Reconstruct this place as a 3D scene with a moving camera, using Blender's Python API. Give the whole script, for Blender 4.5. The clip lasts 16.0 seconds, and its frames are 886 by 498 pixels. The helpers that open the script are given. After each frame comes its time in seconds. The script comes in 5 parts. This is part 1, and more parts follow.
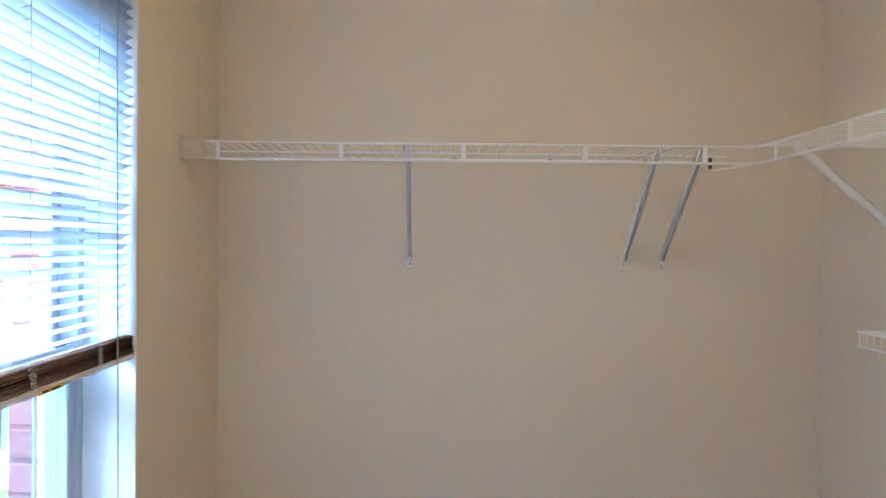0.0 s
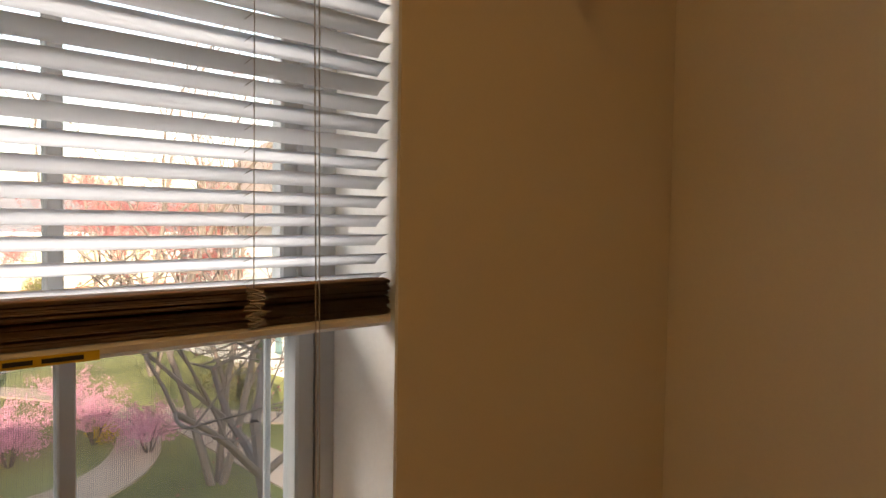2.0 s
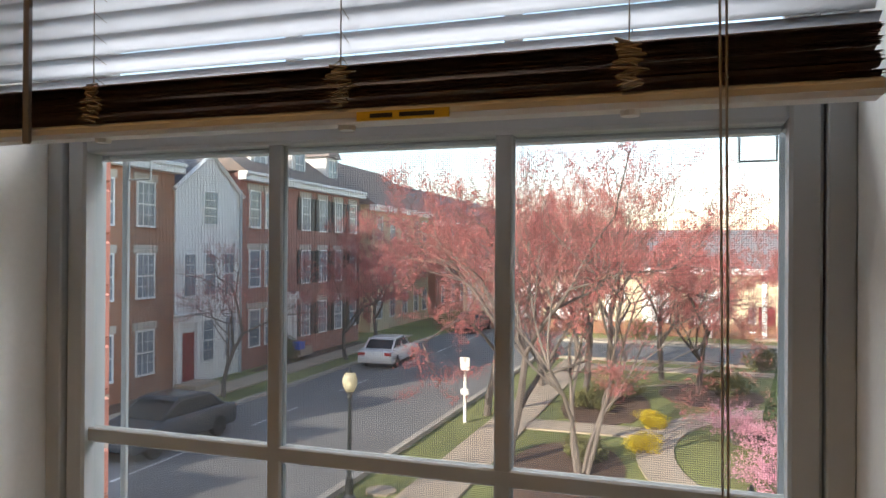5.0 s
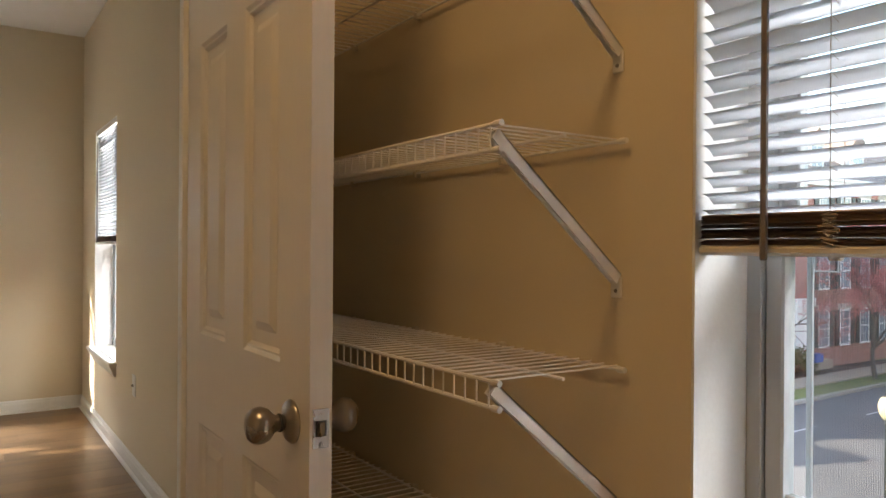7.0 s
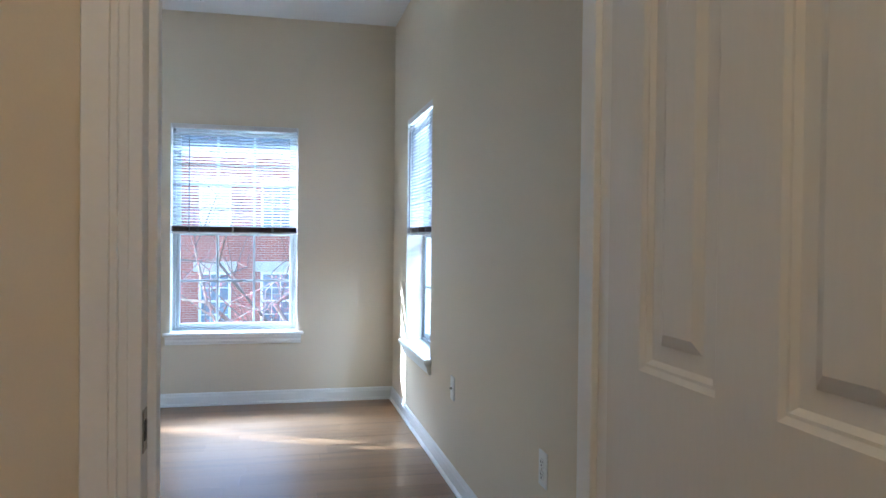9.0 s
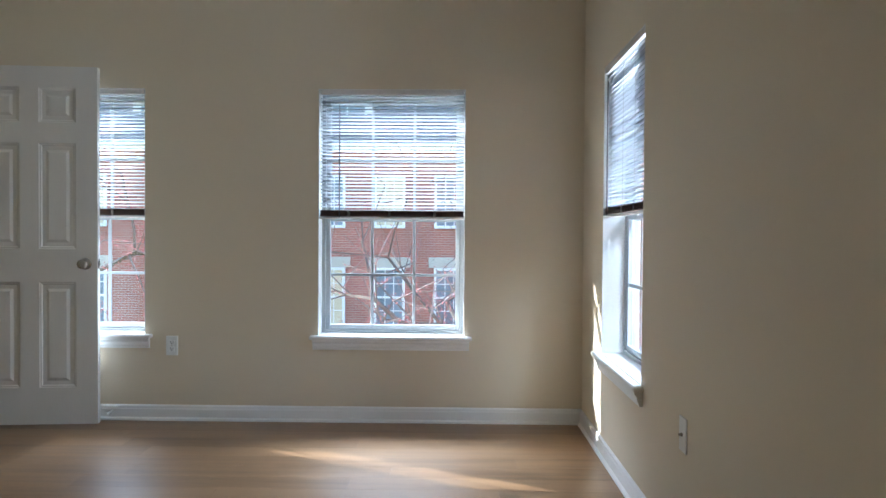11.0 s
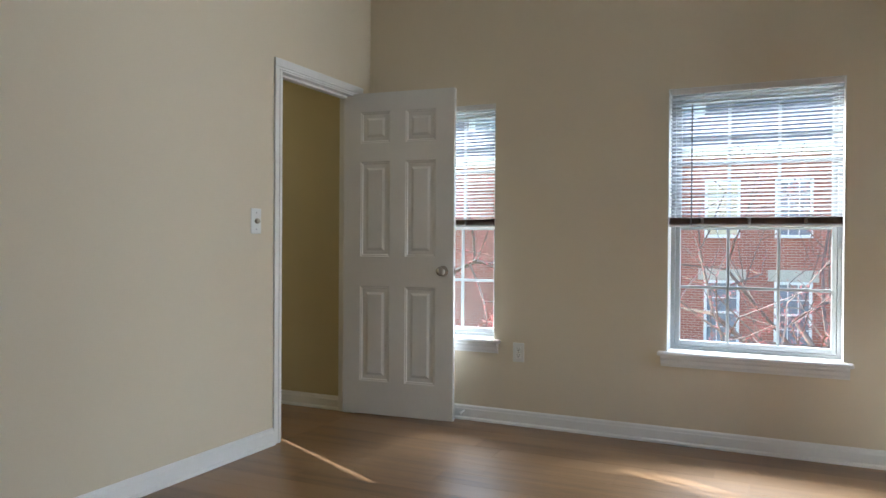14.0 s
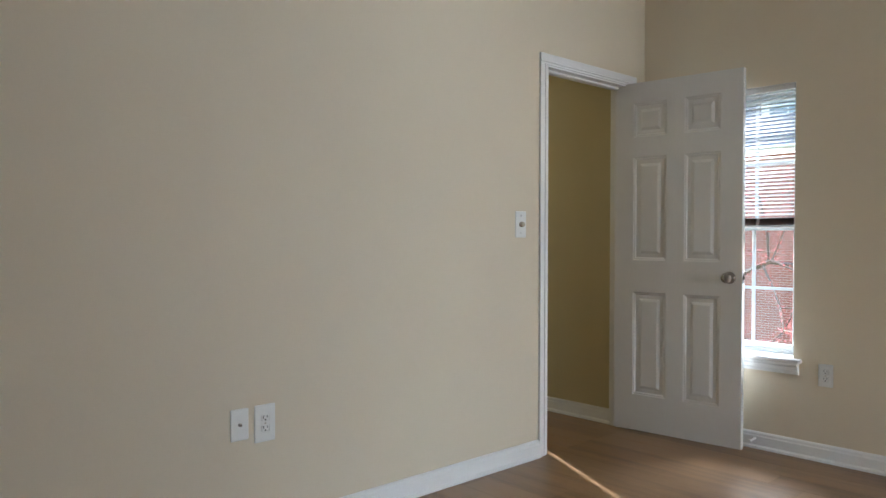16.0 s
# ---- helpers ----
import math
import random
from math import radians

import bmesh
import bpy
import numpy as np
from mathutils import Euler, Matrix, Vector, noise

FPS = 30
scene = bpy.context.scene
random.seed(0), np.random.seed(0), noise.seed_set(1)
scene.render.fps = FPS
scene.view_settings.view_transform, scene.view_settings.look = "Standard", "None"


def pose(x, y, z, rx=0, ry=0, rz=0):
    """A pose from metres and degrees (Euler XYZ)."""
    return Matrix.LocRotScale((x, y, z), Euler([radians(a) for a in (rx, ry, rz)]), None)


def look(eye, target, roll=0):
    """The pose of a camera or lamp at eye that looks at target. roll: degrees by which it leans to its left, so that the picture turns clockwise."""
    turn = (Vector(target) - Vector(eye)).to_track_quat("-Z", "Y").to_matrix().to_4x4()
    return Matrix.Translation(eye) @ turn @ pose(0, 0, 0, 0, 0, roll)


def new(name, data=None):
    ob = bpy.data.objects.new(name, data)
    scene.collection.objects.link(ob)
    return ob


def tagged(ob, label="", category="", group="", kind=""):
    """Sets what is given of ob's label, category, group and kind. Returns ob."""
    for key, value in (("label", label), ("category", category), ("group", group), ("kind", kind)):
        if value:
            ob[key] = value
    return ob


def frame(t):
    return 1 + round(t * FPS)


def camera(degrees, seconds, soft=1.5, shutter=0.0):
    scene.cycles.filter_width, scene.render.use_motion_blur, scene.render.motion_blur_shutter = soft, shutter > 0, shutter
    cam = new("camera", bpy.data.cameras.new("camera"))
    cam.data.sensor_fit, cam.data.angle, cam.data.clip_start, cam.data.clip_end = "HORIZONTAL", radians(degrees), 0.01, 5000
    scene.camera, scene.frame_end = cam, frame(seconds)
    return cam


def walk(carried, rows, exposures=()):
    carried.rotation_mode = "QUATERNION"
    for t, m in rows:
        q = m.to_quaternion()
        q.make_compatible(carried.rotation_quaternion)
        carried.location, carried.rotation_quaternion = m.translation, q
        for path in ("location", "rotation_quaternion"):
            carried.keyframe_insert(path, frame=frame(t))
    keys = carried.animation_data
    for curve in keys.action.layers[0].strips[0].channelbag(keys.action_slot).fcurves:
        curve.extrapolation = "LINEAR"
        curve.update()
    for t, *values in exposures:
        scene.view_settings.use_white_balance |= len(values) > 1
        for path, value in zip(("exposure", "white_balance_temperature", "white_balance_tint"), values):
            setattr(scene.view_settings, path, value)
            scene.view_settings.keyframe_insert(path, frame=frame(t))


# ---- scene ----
# World: bedroom's north-east corner at the origin, x east, y north; the closet lies to the south.
cam = camera(62.4, 16.0)
PATH = [
    (0, (-0.605, -4.66, 1.427), (-0.653, -6.659, 1.416), 0.5),
    (0.5, (-0.625, -4.874, 1.405), (-0.301, -6.848, 1.379), 0.5),
    (1, (-0.666, -5.135, 1.374), (0.077, -6.991, 1.304), 0.3),
    (1.5, (-0.711, -5.424, 1.361), (0.453, -7.047, 1.251), -0.1),
    (2, (-0.598, -5.689, 1.299), (0.824, -7.093, 1.216), 0.9),
    (2.5, (-0.555, -5.861, 1.228), (1.128, -6.942, 1.209), -0.1),
    (3, (-0.56, -5.971, 1.189), (1.324, -6.643, 1.168), -0.1),
    (3.2, (-0.529, -5.998, 1.167), (1.405, -6.509, 1.153), -0.9),
    (5.3, (-0.562, -6.08, 1.076), (1.264, -5.264, 1.077), 0.4),
    (5.5, (-0.59, -6.057, 1.077), (1.176, -5.117, 1.078), 0.2),
    (5.7, (-0.63, -6.034, 1.084), (1.067, -4.975, 1.085), 0.2),
    (6, (-0.685, -5.992, 1.099), (0.891, -4.761, 1.101), 0.3),
    (6.5, (-0.741, -5.97, 1.152), (0.603, -4.489, 1.155), 0.3),
    (7, (-0.78, -5.969, 1.19), (0.328, -4.304, 1.187), 0.4),
    (7.5, (-0.805, -5.933, 1.207), (0.093, -4.146, 1.203), 0.6),
    (8, (-0.825, -5.799, 1.197), (-0.1, -3.935, 1.186), 0.5),
    (8.5, (-0.835, -5.565, 1.183), (-0.266, -3.648, 1.167), 0.4),
    (8.7, (-0.838, -5.472, 1.188), (-0.322, -3.539, 1.166), 0.5),
    (10.8, (-0.734, -4.345, 1.11), (-0.708, -2.345, 1.07), 0.4),
    (11, (-0.759, -4.285, 1.109), (-0.787, -2.285, 1.069), 0.4),
    (11.5, (-0.79, -4.177, 1.082), (-0.98, -2.187, 1.051), 0.5),
    (12, (-0.834, -4.145, 1.066), (-1.199, -2.179, 1.042), 0.5),
    (12.5, (-0.863, -4.15, 1.065), (-1.4, -2.224, 1.047), 0.4),
    (13, (-0.906, -4.167, 1.088), (-1.577, -2.283, 1.07), 0.5),
    (13.5, (-0.927, -4.177, 1.1), (-1.706, -2.335, 1.084), 0.4),
    (14, (-0.941, -4.184, 1.102), (-1.798, -2.377, 1.084), 0.4),
    (14.5, (-0.953, -4.187, 1.096), (-1.88, -2.415, 1.079), 0.5),
    (15, (-0.974, -4.179, 1.089), (-1.999, -2.461, 1.071), 0.5),
    (15.5, (-0.99, -4.112, 1.088), (-2.198, -2.518, 1.062), 0.3),
    (16, (-1.04, -3.953, 1.145), (-2.5, -2.586, 1.111), 0.1),
]
EXPOSURES = [(0.0, 3.95, 4250, 5), (0.5, 3.5, 4650, 6), (1.0, 3.05, 7200, 13), (1.5, 2.65, 8200, 16), (2.0, 2.35, 8400, 17), (2.5, 2.2, 8400, 17), (3.2, 2.05, 8000, 16),
             (5.3, 1.98, 6900, 12), (6.0, 2.2, 6900, 12), (6.5, 2.6, 7200, 13), (7.0, 2.85, 7000, 12), (7.5, 3.05, 5800, 9), (8.0, 3.25, 4650, 5), (8.5, 3.25, 4600, 5), (10.8, 2.65, 5200, 6),
             (12.5, 2.55, 6000, 8), (14.5, 2.65, 5750, 7), (15.5, 2.7, 5700, 7), (16.0, 2.8, 5750, 8)]
walk(cam, [(t, look(eye, target, roll)) for t, eye, target, roll in PATH], EXPOSURES)

# ---- light: low sun from the north-west, clear sky ----
SUN_TRAVEL = Vector((1.0, -0.49, -0.45))
world = bpy.data.worlds.new("sky")
scene.world = world
world.use_nodes = True
wn = world.node_tree
sky = wn.nodes.new("ShaderNodeTexSky")
sky.sky_type, sky.sun_disc = "NISHITA", False
sky.sun_elevation, sky.sun_rotation = radians(22), radians(-64)
wn.links.new(sky.outputs[0], wn.nodes["Background"].inputs[0])
wn.nodes["Background"].inputs[1].default_value = 0.13
sun_data = bpy.data.lights.new("sun", "SUN")
sun_data.energy, sun_data.angle, sun_data.color = 2.4, radians(0.5), (1.0, 0.93, 0.82)
sun = new("sun", sun_data)
sun.rotation_euler = SUN_TRAVEL.to_track_quat("-Z", "Y").to_euler()

# unseen area lamps added outside each window, mostly above it, to boost sky light
def sky_lamp(centre, target, width, height, watts):
    d = bpy.data.lights.new("window_skylight", "AREA")
    d.shape, d.size, d.size_y, d.energy, d.color = "RECTANGLE", width, height, watts, (0.94, 0.97, 1.0)
    o = new("window_skylight", d)
    o.matrix_world = look(centre, target)
sky_lamp((2.3, -5.79, 3.5), (-0.4, -5.79, 0.7), 4.0, 1.4, 85)
sky_lamp((0.9, -0.5, 1.15), (-3.4, -2.6, 0.6), 1.5, 1.0, 27)
sky_lamp((-1.12, 2.3, 3.5), (-1.12, -0.6, 0.7), 3.0, 1.4, 112)
sky_lamp((-2.95, 2.3, 3.5), (-2.95, -0.6, 0.7), 3.0, 1.4, 90)
# warm lamps under the ceiling fittings of hall and closet
def ceiling_lamp(name, at, watts, colour):
    d = bpy.data.lights.new(name, "AREA")
    d.shape, d.size, d.energy, d.color = "DISK", 0.30, watts, colour
    o = new(name, d)
    o.matrix_world = look(at, (at[0], at[1], 0))
ceiling_lamp("hall_ceiling_lamp", (-4.75, -1.25, 2.60), 0.9, (1.0, 0.86, 0.58))
ceiling_lamp("closet_ceiling_lamp", (-0.85, -5.4, 2.60), 1.0, (1.0, 0.63, 0.28))

# ---- materials ----
def mat(name, base, rough=0.6, metal=0.0, var=0.08, scale=4.0, fine=90.0, bump=0.0, spec=0.5, stretch=(1, 1, 1), island=0.0, obj=0.0, base2=None, transl=0.0):
    """A surface with broad stains, fine grain, and bump, at real size."""
    m = bpy.data.materials.new(name)
    m.use_nodes = True
    nt = m.node_tree
    p = nt.nodes["Principled BSDF"]
    p.inputs["Metallic"].default_value = metal
    p.inputs["Specular IOR Level"].default_value = spec
    mp = nt.nodes.new("ShaderNodeMapping")
    mp.inputs["Scale"].default_value = stretch
    geo = nt.nodes.new("ShaderNodeNewGeometry")
    nt.links.new(geo.outputs["Position"], mp.inputs[0])
    n1 = nt.nodes.new("ShaderNodeTexNoise")
    n1.inputs["Scale"].default_value = scale
    n1.inputs["Detail"].default_value = 4
    n2 = nt.nodes.new("ShaderNodeTexNoise")
    n2.inputs["Scale"].default_value = fine
    n2.inputs["Detail"].default_value = 3
    nt.links.new(mp.outputs[0], n1.inputs[0]), nt.links.new(mp.outputs[0], n2.inputs[0])
    add = nt.nodes.new("ShaderNodeMath")
    add.operation = "MULTIPLY_ADD"
    nt.links.new(n2.outputs[0], add.inputs[0])
    add.inputs[1].default_value = 0.5
    nt.links.new(n1.outputs[0], add.inputs[2])
    last = add.outputs[0]
    if obj or island:
        src = nt.nodes.new("ShaderNodeObjectInfo").outputs["Random"] if obj else geo.outputs["Random Per Island"]
        a2 = nt.nodes.new("ShaderNodeMath")
        a2.operation = "MULTIPLY_ADD"
        nt.links.new(src, a2.inputs[0])
        a2.inputs[1].default_value = obj or island
        nt.links.new(last, a2.inputs[2])
        last = a2.outputs[0]
    ramp = nt.nodes.new("ShaderNodeValToRGB")
    lo = tuple(c * (1 - var) for c in base)
    hi = base2 or tuple(min(1, c * (1 + var)) for c in base)
    ramp.color_ramp.elements[0].position, ramp.color_ramp.elements[0].color = 0.45, (*lo, 1)
    ramp.color_ramp.elements[1].position, ramp.color_ramp.elements[1].color = 1.05 + (obj or island), (*hi, 1)
    nt.links.new(last, ramp.inputs[0])
    nt.links.new(ramp.outputs[0], p.inputs["Base Color"])
    rr = nt.nodes.new("ShaderNodeMapRange")
    rr.inputs["To Min"].default_value, rr.inputs["To Max"].default_value = max(0.03, rough - 0.08), min(1, rough + 0.1)
    nt.links.new(n1.outputs[0], rr.inputs[0])
    nt.links.new(rr.outputs[0], p.inputs["Roughness"])
    if bump:
        b = nt.nodes.new("ShaderNodeBump")
        b.inputs["Strength"].default_value, b.inputs["Distance"].default_value = 0.5, bump
        nt.links.new(n2.outputs[0], b.inputs["Height"])
        nt.links.new(b.outputs[0], p.inputs["Normal"])
    if transl:
        t = nt.nodes.new("ShaderNodeBsdfTranslucent")
        nt.links.new(ramp.outputs[0], t.inputs[0])
        mx = nt.nodes.new("ShaderNodeMixShader")
        mx.inputs[0].default_value = transl
        nt.links.new(p.outputs[0], mx.inputs[1]), nt.links.new(t.outputs[0], mx.inputs[2])
        nt.links.new(mx.outputs[0], nt.nodes["Material Output"].inputs[0])
    return m

def wood_floor():
    m = mat("laminate oak", (0.215, 0.118, 0.056), 0.31, var=0.45, scale=3.0, fine=34.0, bump=0.0003, stretch=(0.35, 7, 3), obj=0.35, base2=(0.30, 0.18, 0.092))
    return m

def brick_mat(name, c1, c2, mortar, sx=0.19):
    m = bpy.data.materials.new(name)
    m.use_nodes = True
    nt = m.node_tree
    p = nt.nodes["Principled BSDF"]
    p.inputs["Roughness"].default_value = 0.85
    tc = nt.nodes.new("ShaderNodeNewGeometry")
    sep = nt.nodes.new("ShaderNodeSeparateXYZ")
    nt.links.new(tc.outputs["Position"], sep.inputs[0])
    ad = nt.nodes.new("ShaderNodeMath")
    nt.links.new(sep.outputs[0], ad.inputs[0]), nt.links.new(sep.outputs[1], ad.inputs[1])
    cb = nt.nodes.new("ShaderNodeCombineXYZ")
    nt.links.new(ad.outputs[0], cb.inputs[0]), nt.links.new(sep.outputs[2], cb.inputs[1])
    br = nt.nodes.new("ShaderNodeTexBrick")
    br.inputs["Scale"].default_value = 1.0
    br.inputs["Brick Width"].default_value, br.inputs["Row Height"].default_value, br.inputs["Mortar Size"].default_value = sx, 0.066, 0.007
    br.inputs["Color1"].default_value, br.inputs["Color2"].default_value, br.inputs["Mortar"].default_value = (*c1, 1), (*c2, 1), (*mortar, 1)
    nt.links.new(cb.outputs[0], br.inputs[0])
    no = nt.nodes.new("ShaderNodeTexNoise")
    no.inputs["Scale"].default_value = 1.3
    nt.links.new(tc.outputs["Position"], no.inputs[0])
    mx = nt.nodes.new("ShaderNodeMix")
    mx.data_type, mx.blend_type = "RGBA", "MULTIPLY"
    mx.inputs[0].default_value = 0.35
    nt.links.new(br.outputs[0], mx.inputs[6]), nt.links.new(no.outputs[0], mx.inputs[7])
    nt.links.new(mx.outputs[2], p.inputs["Base Color"])
    b = nt.nodes.new("ShaderNodeBump")
    b.inputs["Strength"].default_value, b.inputs["Distance"].default_value = 0.6, 0.006
    nt.links.new(br.outputs["Fac"], b.inputs["Height"])
    b.invert = True
    nt.links.new(b.outputs[0], p.inputs["Normal"])
    return m

def glass_mat():
    m = bpy.data.materials.new("window glass")
    m.use_nodes = True
    nt = m.node_tree
    nt.nodes.remove(nt.nodes["Principled BSDF"])
    t, g, lw, pw, f, mx = (nt.nodes.new(k) for k in ("ShaderNodeBsdfTransparent", "ShaderNodeBsdfGlossy", "ShaderNodeLayerWeight", "ShaderNodeMath", "ShaderNodeMath", "ShaderNodeMixShader"))
    # gloss rises towards grazing: 0.025 + 0.9 * facing ** 5
    lw.inputs[0].default_value = 0.5
    pw.operation, f.operation = "POWER", "MULTIPLY_ADD"
    pw.inputs[1].default_value, f.inputs[1].default_value, f.inputs[2].default_value = 5.0, 0.9, 0.025
    nt.links.new(lw.outputs["Facing"], pw.inputs[0]), nt.links.new(pw.outputs[0], f.inputs[0])
    t.inputs[0].default_value = (0.93, 0.95, 0.95, 1)
    g.inputs["Roughness"].default_value = 0.02
    nt.links.new(f.outputs[0], mx.inputs[0]), nt.links.new(t.outputs[0], mx.inputs[1]), nt.links.new(g.outputs[0], mx.inputs[2])
    nt.links.new(mx.outputs[0], nt.nodes["Material Output"].inputs[0])
    return m

def screen_mat():
    """Insect screen: a grid of fine wires, open between."""
    m = bpy.data.materials.new("insect screen")
    m.use_nodes = True
    nt = m.node_tree
    p = nt.nodes["Principled BSDF"]
    p.inputs["Base Color"].default_value = (0.16, 0.16, 0.17, 1)
    p.inputs["Roughness"].default_value = 0.5
    geo, sep = nt.nodes.new("ShaderNodeNewGeometry"), nt.nodes.new("ShaderNodeSeparateXYZ")
    nt.links.new(geo.outputs["Position"], sep.inputs[0])
    outs = []
    for k in (1, 2):
        a, b, c = (nt.nodes.new("ShaderNodeMath") for _ in range(3))
        a.operation, b.operation, c.operation = "MULTIPLY", "FRACT", "LESS_THAN"
        a.inputs[1].default_value, c.inputs[1].default_value = 1 / 0.0021, 0.15
        nt.links.new(sep.outputs[k], a.inputs[0]), nt.links.new(a.outputs[0], b.inputs[0]), nt.links.new(b.outputs[0], c.inputs[0])
        outs.append(c.outputs[0])
    mxm = nt.nodes.new("ShaderNodeMath")
    mxm.operation = "MAXIMUM"
    nt.links.new(outs[0], mxm.inputs[0]), nt.links.new(outs[1], mxm.inputs[1])
    t, mx = nt.nodes.new("ShaderNodeBsdfTransparent"), nt.nodes.new("ShaderNodeMixShader")
    nt.links.new(mxm.outputs[0], mx.inputs[0]), nt.links.new(t.outputs[0], mx.inputs[1]), nt.links.new(p.outputs[0], mx.inputs[2])
    nt.links.new(mx.outputs[0], nt.nodes["Material Output"].inputs[0])
    return m

WALL = mat("cream wall paint", (0.72, 0.635, 0.485), 0.62, var=0.03, scale=1.2, fine=260, bump=0.0004, spec=0.35)
HALLP = mat("hall wall paint", (0.62, 0.54, 0.32), 0.65, var=0.04, scale=1.2, fine=260, bump=0.0004, spec=0.3)
CEIL = mat("white ceiling paint", (0.78, 0.77, 0.74), 0.8, var=0.03, scale=1.5, fine=300, bump=0.0006)
TRIM = mat("white trim paint", (0.84, 0.84, 0.82), 0.38, var=0.03, scale=3, fine=120, bump=0.0002)
REVEAL = mat("white window reveal paint", (0.78, 0.78, 0.76), 0.5, var=0.05, scale=5, fine=160, bump=0.0005)
DOORP = mat("white door paint", (0.74, 0.73, 0.70), 0.36, var=0.03, scale=2, fine=140, bump=0.0004, stretch=(1, 1, 0.15))
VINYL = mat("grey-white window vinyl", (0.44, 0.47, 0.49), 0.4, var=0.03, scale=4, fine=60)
SLAT = mat("white blind slat", (0.62, 0.63, 0.65), 0.45, var=0.02, scale=6, fine=80, transl=0.05)
# same white slats as SLAT; the shade of the dense stack is coloured in
STACK_SHADED = mat("white blind slat shaded brown", (0.58, 0.42, 0.33), 0.5, var=0.06, scale=6, fine=80)
RAILM = mat("white blind rail", (0.72, 0.70, 0.68), 0.45, var=0.04, scale=6, fine=80)
CORD = mat("off-white blind cord", (0.40, 0.35, 0.30), 0.7, var=0.05)
WANDM = mat("clear grey plastic wand", (0.22, 0.20, 0.20), 0.2, var=0.05)
WIRE = mat("white vinyl-coated wire", (0.84, 0.82, 0.78), 0.35, var=0.03, scale=8, fine=60)
PLASTIC = mat("beige clip plastic", (0.60, 0.55, 0.45), 0.45, var=0.04)
NICKEL = mat("satin nickel", (0.36, 0.335, 0.31), 0.27, metal=1.0, var=0.05, scale=12, fine=200)
DARK = mat("dark slot", (0.03, 0.03, 0.03), 0.6, var=0.1)
PLATE = mat("white plastic plate", (0.82, 0.82, 0.79), 0.3, var=0.02)
IVORY = mat("ivory switch", (0.45, 0.40, 0.30), 0.35, var=0.04)
YELLOW = mat("yellow warning label", (0.75, 0.50, 0.05), 0.5, var=0.05)
FLOORM = wood_floor()
GLASS, SCREEN = glass_mat(), screen_mat()
BRICK = brick_mat("red brick", (0.52, 0.19, 0.13), (0.42, 0.14, 0.10), (0.64, 0.50, 0.42))
BRICK2 = brick_mat("orange brick", (0.50, 0.22, 0.11), (0.42, 0.16, 0.085), (0.48, 0.38, 0.30))
BRICKP = mat("red brick piece", (0.42, 0.17, 0.13), 0.9, var=0.3, scale=20, fine=120, bump=0.001, obj=0.4)
MORTAR = mat("grey mortar", (0.42, 0.38, 0.34), 0.95, var=0.15, scale=12, fine=200, bump=0.001)
STONE = mat("pale limestone", (0.55, 0.50, 0.42), 0.8, var=0.12, scale=3, fine=60)
SIDING = mat("white painted brick", (0.84, 0.83, 0.80), 0.7, var=0.05, scale=2, fine=30, bump=0.003)
CREAM = mat("cream siding", (0.66, 0.56, 0.38), 0.7, var=0.08, scale=1.5, fine=20)
SLATE = mat("grey roof shingle", (0.20, 0.19, 0.20), 0.85, var=0.3, scale=3, fine=14, bump=0.004)
ROOFB = mat("brown roof shingle", (0.26, 0.20, 0.17), 0.85, var=0.3, scale=3, fine=14, bump=0.004)
WINDARK = mat("dark window pane", (0.22, 0.26, 0.30), 0.12, var=0.4, scale=0.9, fine=8)
REDDOOR = mat("dark red door paint", (0.28, 0.03, 0.035), 0.4, var=0.1)
BLUEDOOR = mat("blue door paint", (0.06, 0.13, 0.30), 0.4, var=0.1)
TEAL = mat("teal shutter paint", (0.20, 0.34, 0.36), 0.5, var=0.1)
BLACKM = mat("black iron paint", (0.025, 0.028, 0.028), 0.45, var=0.2)
GLOBE = mat("frosted lamp globe", (0.80, 0.72, 0.52), 0.4, var=0.05, transl=0.4)
GRASS = mat("spring lawn", (0.17, 0.20, 0.05), 0.95, var=0.45, scale=0.35, fine=9, bump=0.02, base2=(0.30, 0.31, 0.11))
MULCH = mat("brown mulch", (0.13, 0.075, 0.05), 0.95, var=0.4, scale=1.2, fine=18, bump=0.02)
ASPHALT = mat("worn asphalt", (0.19, 0.185, 0.18), 0.9, var=0.2, scale=0.25, fine=25, bump=0.003)
CONC = mat("pale concrete path", (0.46, 0.37, 0.28), 0.9, var=0.15, scale=0.8, fine=30, bump=0.002)
KERB = mat("kerb concrete", (0.45, 0.41, 0.35), 0.9, var=0.15, scale=2, fine=30)
LINEW = mat("white road paint", (0.62, 0.62, 0.60), 0.8, var=0.15)
BARK = mat("grey-brown bark", (0.15, 0.12, 0.105), 0.9, var=0.35, scale=4, fine=40, bump=0.006)
BARKP = mat("pale bark", (0.19, 0.155, 0.135), 0.9, var=0.3, scale=4, fine=40, bump=0.004)
BUDS = mat("red maple buds", (0.36, 0.06, 0.07), 0.8, var=0.3, island=0.6, base2=(0.58, 0.21, 0.20), transl=0.3)
PINK = mat("pink blossom", (0.62, 0.20, 0.33), 0.8, var=0.25, island=0.5, base2=(0.80, 0.42, 0.54), transl=0.3)
YFLOWER = mat("yellow forsythia", (0.60, 0.46, 0.03), 0.8, var=0.25, island=0.5, transl=0.3)
LEAF = mat("dark evergreen leaf", (0.035, 0.075, 0.028), 0.8, var=0.4, island=0.6, base2=(0.08, 0.13, 0.05), transl=0.15)
SHRUB = mat("shrub leaf", (0.09, 0.12, 0.04), 0.85, var=0.4, island=0.6, base2=(0.19, 0.18, 0.07), transl=0.2)
